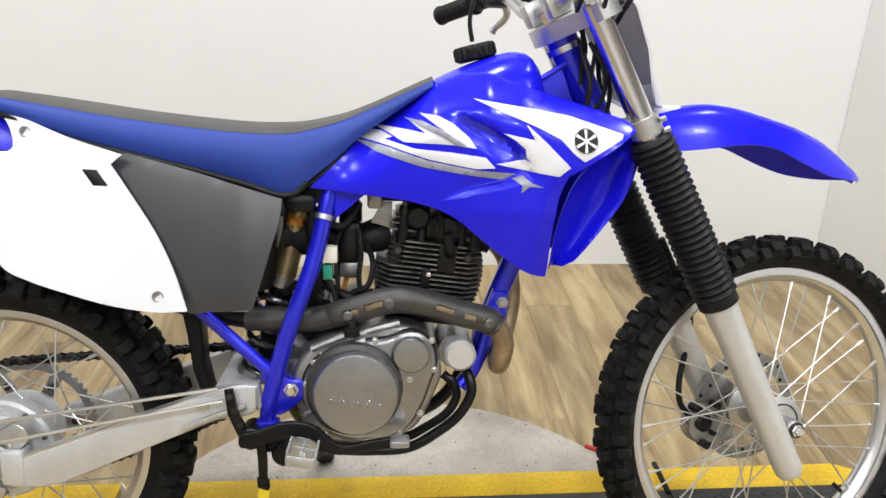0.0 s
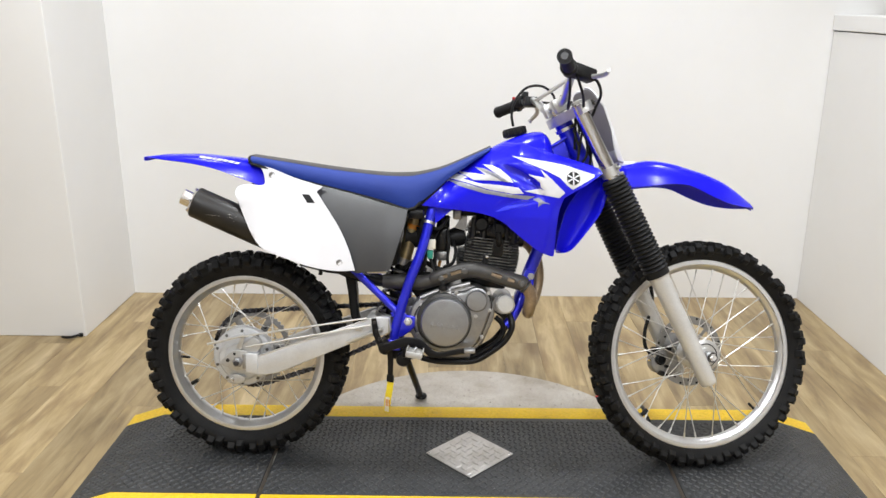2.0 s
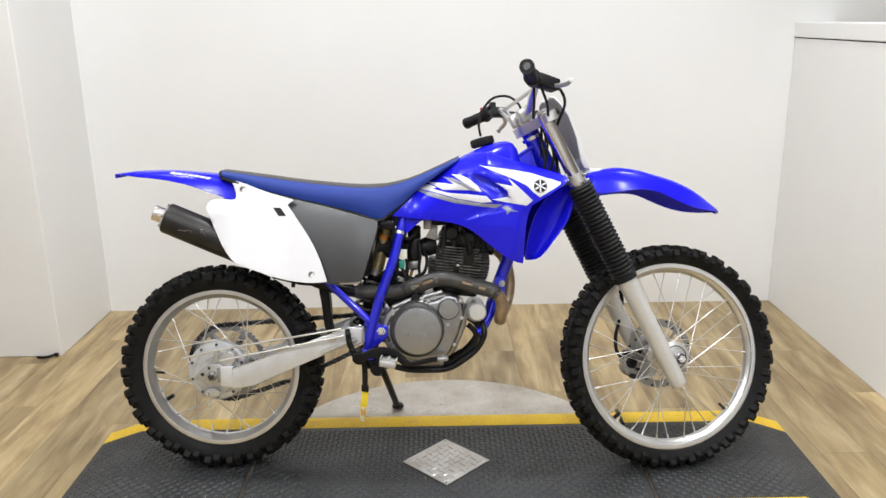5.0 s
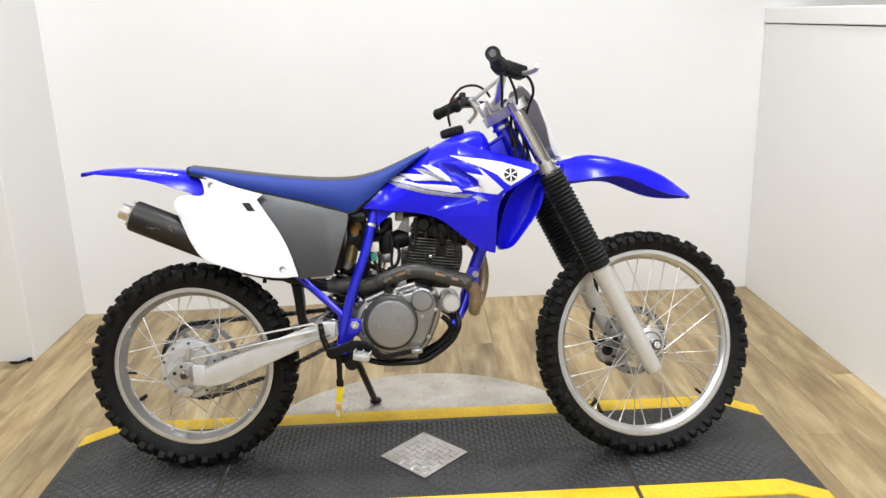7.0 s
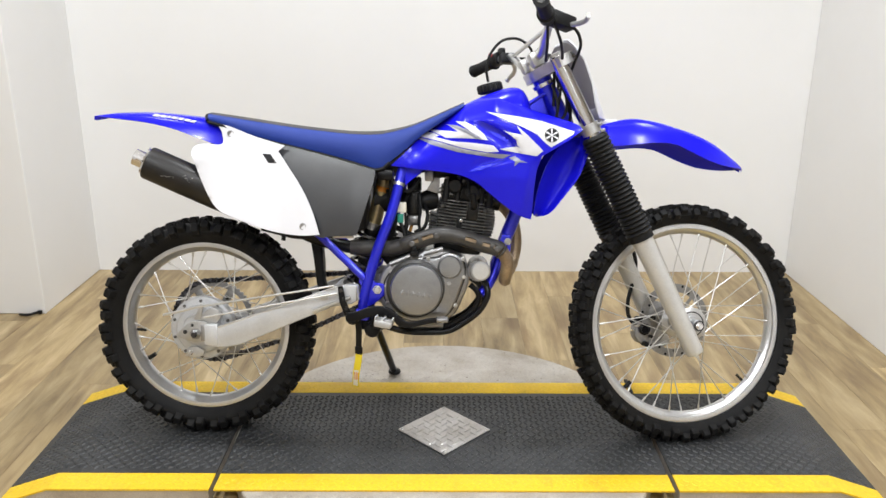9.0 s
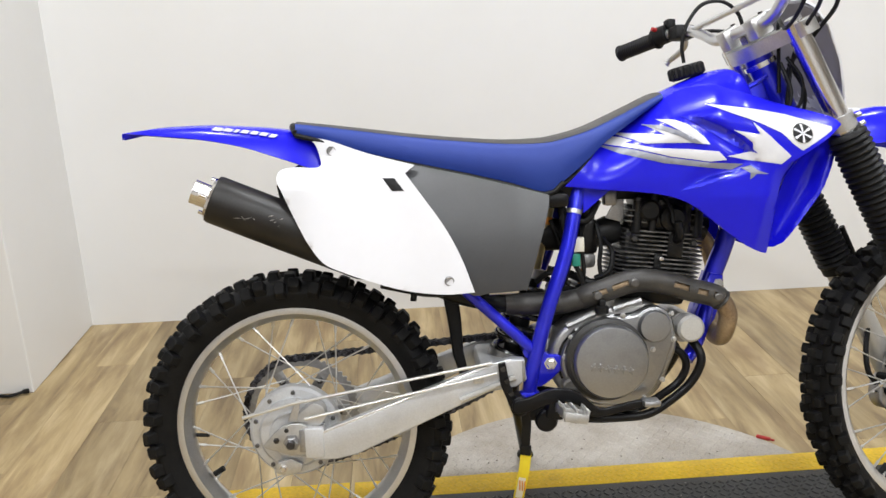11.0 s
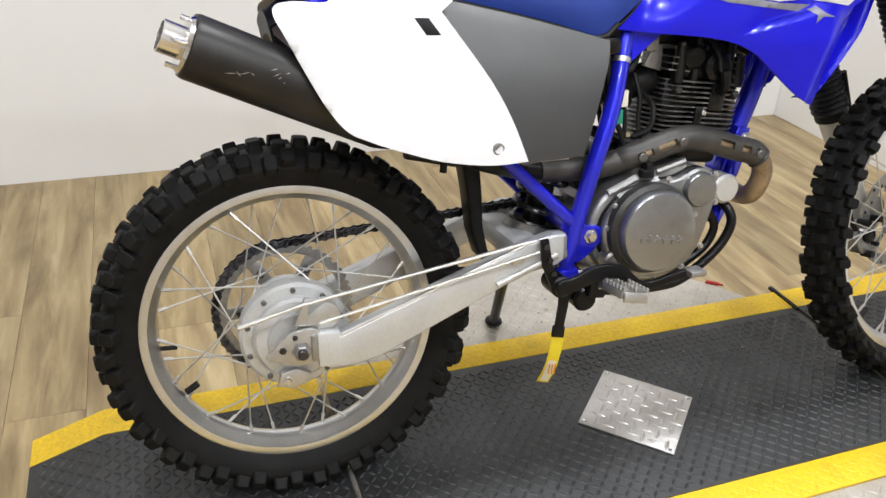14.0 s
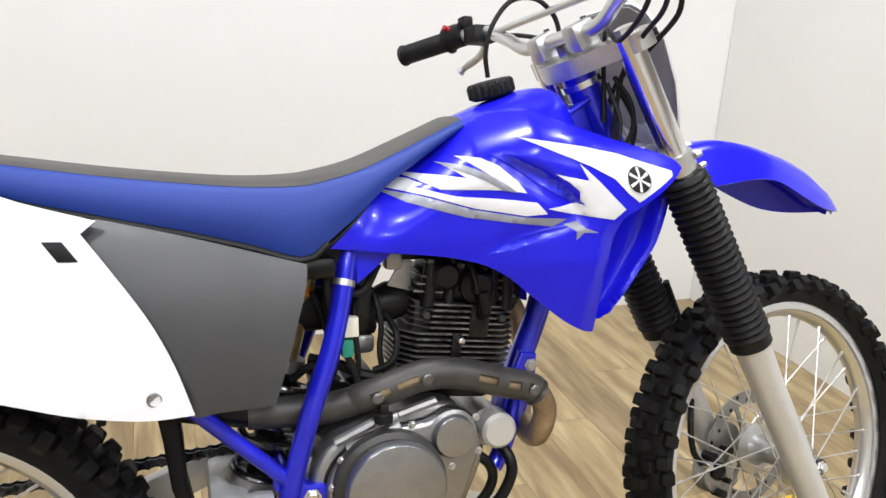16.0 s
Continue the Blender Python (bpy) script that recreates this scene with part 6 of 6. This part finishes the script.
# number plate
rows, back = [], []
for z, half, edge, mid in ((1.112, 0.030, 0.312, 0.320), (1.104, 0.058, 0.315, 0.330), (1.085, 0.076, 0.324, 0.347), (1.046, 0.083, 0.349, 0.376), (0.98, 0.080, 0.374, 0.406), (0.935, 0.074, 0.384, 0.424), (0.91, 0.064, 0.394, 0.436), (0.897, 0.046, 0.408, 0.446)):
    rows.append([(edge + (mid - edge) * (1 - abs(s) ** 2.2), half * 1.24 * s, z) for s in np.linspace(-1, 1, 15)])
    back.append([(edge + (mid - edge) * (1 - abs(s * 0.93) ** 2.2) - 0.0055, half * 1.17 * s, 1.0 + (z - 1.0) * 0.93) for s in np.linspace(-1, 1, 15)])
plate = steered(part("number_plate", loft(rows, thick=0.004), WHITE, bike, "white plastic front number plate", 60))
# Extra skin inside the plate, with the back's shade painted on it in grey.
part("backing", loft(back, thick=0.001), PLATE_SHADE, plate, "back of the white plate, its shade painted grey", 60)
part("lower_tab", box((0.420, -0.03, 0.884), (0.475, 0.03, 0.900), 0.006), WHITE, plate)
# front fender
xs = list(np.linspace(0.412, 0.862, 34))
shape = table(xs, [(0.412, 0.884, 0.830, 0.040), (0.45, 0.893, 0.822, 0.055), (0.507, 0.903, 0.826, 0.068), (0.55, 0.901, 0.831, 0.073), (0.592, 0.894, 0.832, 0.075), (0.630, 0.884, 0.826, 0.075), (0.670, 0.873, 0.809, 0.074), (0.700, 0.863, 0.796, 0.072),
                   (0.748, 0.843, 0.779, 0.066), (0.80, 0.812, 0.770, 0.054), (0.840, 0.784, 0.768, 0.034), (0.864, 0.769, 0.7685, 0.006)])
rows = []
for x, (top, low, half) in zip(xs, shape):
    sec = [(0, top), (0.40, top - 0.001), (0.62, top - 0.005), (0.80, top - 0.28 * (top - low)), (0.93, low + 0.3 * (top - low)), (1.0, low)]
    rows.append([(x, -half * a, z) for a, z in sec[::-1]] + [(x, half * a, z) for a, z in sec[1:]])
front_fender = steered(part("front_fender", loft(rows, thick=0.003), BLUE, bike, "glossy blue high front fender", 50))
part("mount", box((0.385, -0.05, 0.852), (0.44, 0.05, 0.880), 0.008), BLUE, front_fender)
# front brake
caliper = steered(part("brake_caliper", slab(outline([(0.560, 0.285), (0.564, 0.318), (0.582, 0.338), (0.606, 0.330), (0.612, 0.300), (0.602, 0.268), (0.578, 0.262)], 3), 0.048, 0.086, 0.007), CAST, bike, "cast front brake caliper"))
part("bracket", slab(outline([(0.600, 0.366), (0.640, 0.384), (0.676, 0.356), (0.640, 0.305), (0.604, 0.292)], 3), 0.068, 0.080, 0.004), CAST, caliper)
part("piston_cap", lathe([(0.017, 0.052), (0.017, 0.040), (0.012, 0.037), (0.010, 0.040)], 24, Matrix.Translation((0.587, 0, 0.304))), BLACK_PAINT, caliper, "dark piston cover")
for x, z, r in ((0.570, 0.334, 0.0085), (0.590, 0.262, 0.008), (0.612, 0.338, 0.007), (0.606, 0.283, 0.005)):
    part("pin", tube([(x, 0.034, z), (x, 0.060, z)], r, 10), BLACK, caliper)
part("bleed_nipple", tube([(0.562, 0.055, 0.300), (0.548, 0.053, 0.303)], 0.0035, 8), CHROME, caliper)
part("banjo_bolt", tube([(0.566, 0.040, 0.316), (0.566, 0.052, 0.316)], 0.006, 6), CHROME, caliper)
part("hose", tube(curve([(0.562, 0.060, 0.318), (0.545, 0.062, 0.345), (0.548, 0.070, 0.390), (0.570, 0.085, 0.445), (0.580, 0.092, 0.50), (0.560, 0.088, 0.555), (0.50, 0.07, 0.66)]), 0.0058, 10), BLACK, caliper, "black brake hose")

# ---- foot controls and side stand ----
peg_m = Matrix.Translation((-0.158, -0.122, 0.352)) @ pose(0, 0, 0, -5, 10, 0) @ Matrix.Scale(0.95, 4)
peg = part("foot_peg", box((-0.040, -0.020, -0.030), (-0.005, 0.022, 0.016), 0.006, peg_m), BLACK_PAINT, bike, "serrated steel foot peg")
bm = bmesh.new()
for x0, x1 in ((-0.026, -0.022), (0.020, 0.024)):
    add_box(bm, (x0, -0.100, -0.008), (x1, -0.018, 0.008), 0.001, peg_m)
for y in (-0.105, -0.062, -0.020):
    add_box(bm, (-0.024, y - 0.002, -0.012), (0.022, y + 0.002, 0.006), 0.001, peg_m)
add_box(bm, (-0.006, -0.102, -0.014), (0.004, -0.018, -0.004), 0.001, peg_m)
for k in range(8):
    for x in (-0.024, -0.001, 0.022):
        add_box(bm, (x - 0.0022, -0.103 + 0.0115 * k, 0.006), (x + 0.0022, -0.097 + 0.0115 * k, 0.014), 0.001, peg_m)
part("tread", bm, ALU, peg, "bare serrated tread")
part("mount", box((-0.235, -0.115, 0.318), (-0.160, -0.085, 0.352), 0.010), BLACK_PAINT, peg)
part("pivot_block", lathe([(0.012, -0.085), (0.021, -0.090), (0.022, -0.122), (0.018, -0.128), (0.008, -0.129)], 20, Matrix.Translation((-0.196, 0, 0.322))), BLACK_PAINT, peg)
part("spring", tube([(-0.200, -0.118, 0.335), (-0.170, -0.135, 0.335)], 0.007, 10), CHAIN, peg)
PEDAL = outline([(-0.262, 0.372), (-0.235, 0.378), (-0.198, 0.392), (-0.165, 0.393), (-0.138, 0.384), (-0.112, 0.360), (-0.090, 0.352), (-0.045, 0.361), (-0.010, 0.366), (-0.008, 0.352),
                 (-0.050, 0.345), (-0.090, 0.336), (-0.120, 0.339), (-0.142, 0.360), (-0.168, 0.368), (-0.198, 0.364), (-0.235, 0.352), (-0.262, 0.350)], 3, sharp=(8, 9))
pedal = part("brake_pedal", slab(PEDAL, -0.156, -0.146, 0.0025), BLACK_PAINT, bike, "black flat steel brake pedal")
part("toe_plate", box((-0.020, -0.172, 0.354), (0.012, -0.140, 0.366), 0.004), CAST, pedal, "bare worn toe plate")
part("pivot", lathe([(0.019, -0.095), (0.019, -0.138), (0.014, -0.142)], 18, Matrix.Translation((-0.248, 0, 0.357))), BLACK_PAINT, pedal)
part("lever_arm", slab([(-0.288, 0.442), (-0.274, 0.444), (-0.266, 0.40), (-0.252, 0.372), (-0.240, 0.345), (-0.262, 0.345), (-0.274, 0.375), (-0.284, 0.40)], -0.138, -0.130, 0.0015), BLACK_PAINT, pedal)
for z in (0.432, 0.408, 0.384):
    part("arm_bolt", lathe([(0.005, 0), (0.005, -0.004)], 10, Matrix.Translation((-0.279 + (0.432 - z) * 0.3, -0.138, z))), CHAIN, pedal)
stand = part("side_stand", tube([(-0.230, 0.115, 0.345), (-0.222, 0.165, 0.285), (-0.178, 0.345, 0.082)], [0.014, 0.012, 0.011], 12), BLACK_PAINT, bike, "dark side stand leg")
part("foot", lathe([(0.019, 0.0), (0.021, 0.004), (0.019, 0.010), (0.012, 0.014)], 16, bike.matrix_world.inverted() @ Matrix.Translation((-0.165, 0.367, 0.0012)) @ pose(0, 0, 0, 90)), BLACK_PAINT, stand)

# ---- strap and tag hanging from the foot peg, bits on the floor ----
tag_thing = tagged(new("key_tag"), "yellow paper tag on a black strap hanging under the peg", "tag")
tag_thing.matrix_world = pose(-0.236, -0.047, 0.33, 0, 0, -24)
part("strap", slab([(-0.010, 0.045), (0.008, 0.045), (0.010, 0.0), (0.007, -0.052), (-0.009, -0.052), (-0.008, 0.0)], -0.002, 0.002, 0.001), BLACK, tag_thing)
part("clip", box((-0.012, -0.004, -0.066), (0.010, 0.004, -0.044), 0.002), BLACK, tag_thing)
def hang(z):
    """The sideways curl of the tag at the height z."""
    return -0.016 * max(0.0, (-0.07 - z) / 0.1) ** 1.5


prof = [(-0.062, 0.0), (-0.09, -0.006), (-0.12, -0.010), (-0.145, -0.006), (-0.172, 0.003)]
part("tag", loft([[(-0.0105 + hang(z), y, z), (0.0105 + hang(z), y, z)] for z, y in prof], thick=0.0012), TAG, tag_thing, "curled yellow tag")
part("label", loft([[(-0.007 + hang(z), y - 0.0012, z), (0.007 + hang(z), y - 0.0012, z)] for z, y in ((-0.112, -0.0098), (-0.145, -0.0063), (-0.166, 0.0008))], thick=0.0006), TAG_PAPER, tag_thing, "pale printed label")
for k in range(3):
    part("print_bar", box((-0.010 + 0.005 * k, -0.0128, -0.140), (-0.008 + 0.005 * k, -0.0118, -0.118), 0.0), ORANGE, tag_thing)
clip = tagged(new("red_clip"), "small red plastic clip lying on the turntable disc", "clip")
clip.matrix_world = pose(0.468, 0.386, -0.008, 0, 0, -35)
part("body", box((-0.018, -0.006, 0.0), (0.018, 0.006, 0.008), 0.003), RED, clip)
part("tip", box((0.016, -0.003, 0.001), (0.028, 0.003, 0.006), 0.002), RED, clip)
stub = tagged(new("cable_stub"), "short dark cable end lying at the foot of the wall", "cable")
stub.matrix_world = pose(-1.70, 0.975, FLOOR_Z)
part("sheath", tube(curve([(-0.03, 0.0, 0.005), (0.0, -0.008, 0.006), (0.03, 0.0, 0.010), (0.045, 0.006, 0.014)]), 0.005, 8), BLACK, stub)
part("plug", box((0.040, -0.002, 0.006), (0.058, 0.012, 0.020), 0.003), BLACK, stub)

# ---- floor planks ----
PLANK_W, PLANK_L = 0.152, 1.22


def plank_mesh(length):
    bm = box((0.0004, 0.0004, -0.004), (PLANK_W - 0.0004, length - 0.0004, 0.0))
    me = bpy.data.meshes.new("plank")
    bm.to_mesh(me)
    bm.free()
    me.materials.append(WOOD)
    return me


long_plank = plank_mesh(PLANK_L)
rest = bmesh.new()
for i in range(-27, 27):
    y = BACK - PLANK_L * (0.15 + 0.85 * ((i * 0.381) % 1.0))
    first = True
    while y > FRONT - PLANK_L:
        length = PLANK_L
        top = y + PLANK_L
        if first:
            length = BACK - y
        x = i * PLANK_W
        if -2.5 < x < 2.3 and y > -2.6:
            ob = new("plank", long_plank if not first else plank_mesh(length))
            ob.location = (x, y, FLOOR_Z)
            ob.parent = floor
        elif ROOM_L < x < ROOM_R - PLANK_W:
            add_box(rest, (x + 0.0004, max(y, FRONT) + 0.0004, FLOOR_Z - 0.004), (x + PLANK_W - 0.0004, y + length - 0.0004, FLOOR_Z))
        if first:
            y0 = y
        first = False
        y -= PLANK_L
tagged(part("planks", rest, WOOD, floor, "wooden floor planks"), kind="stuff")
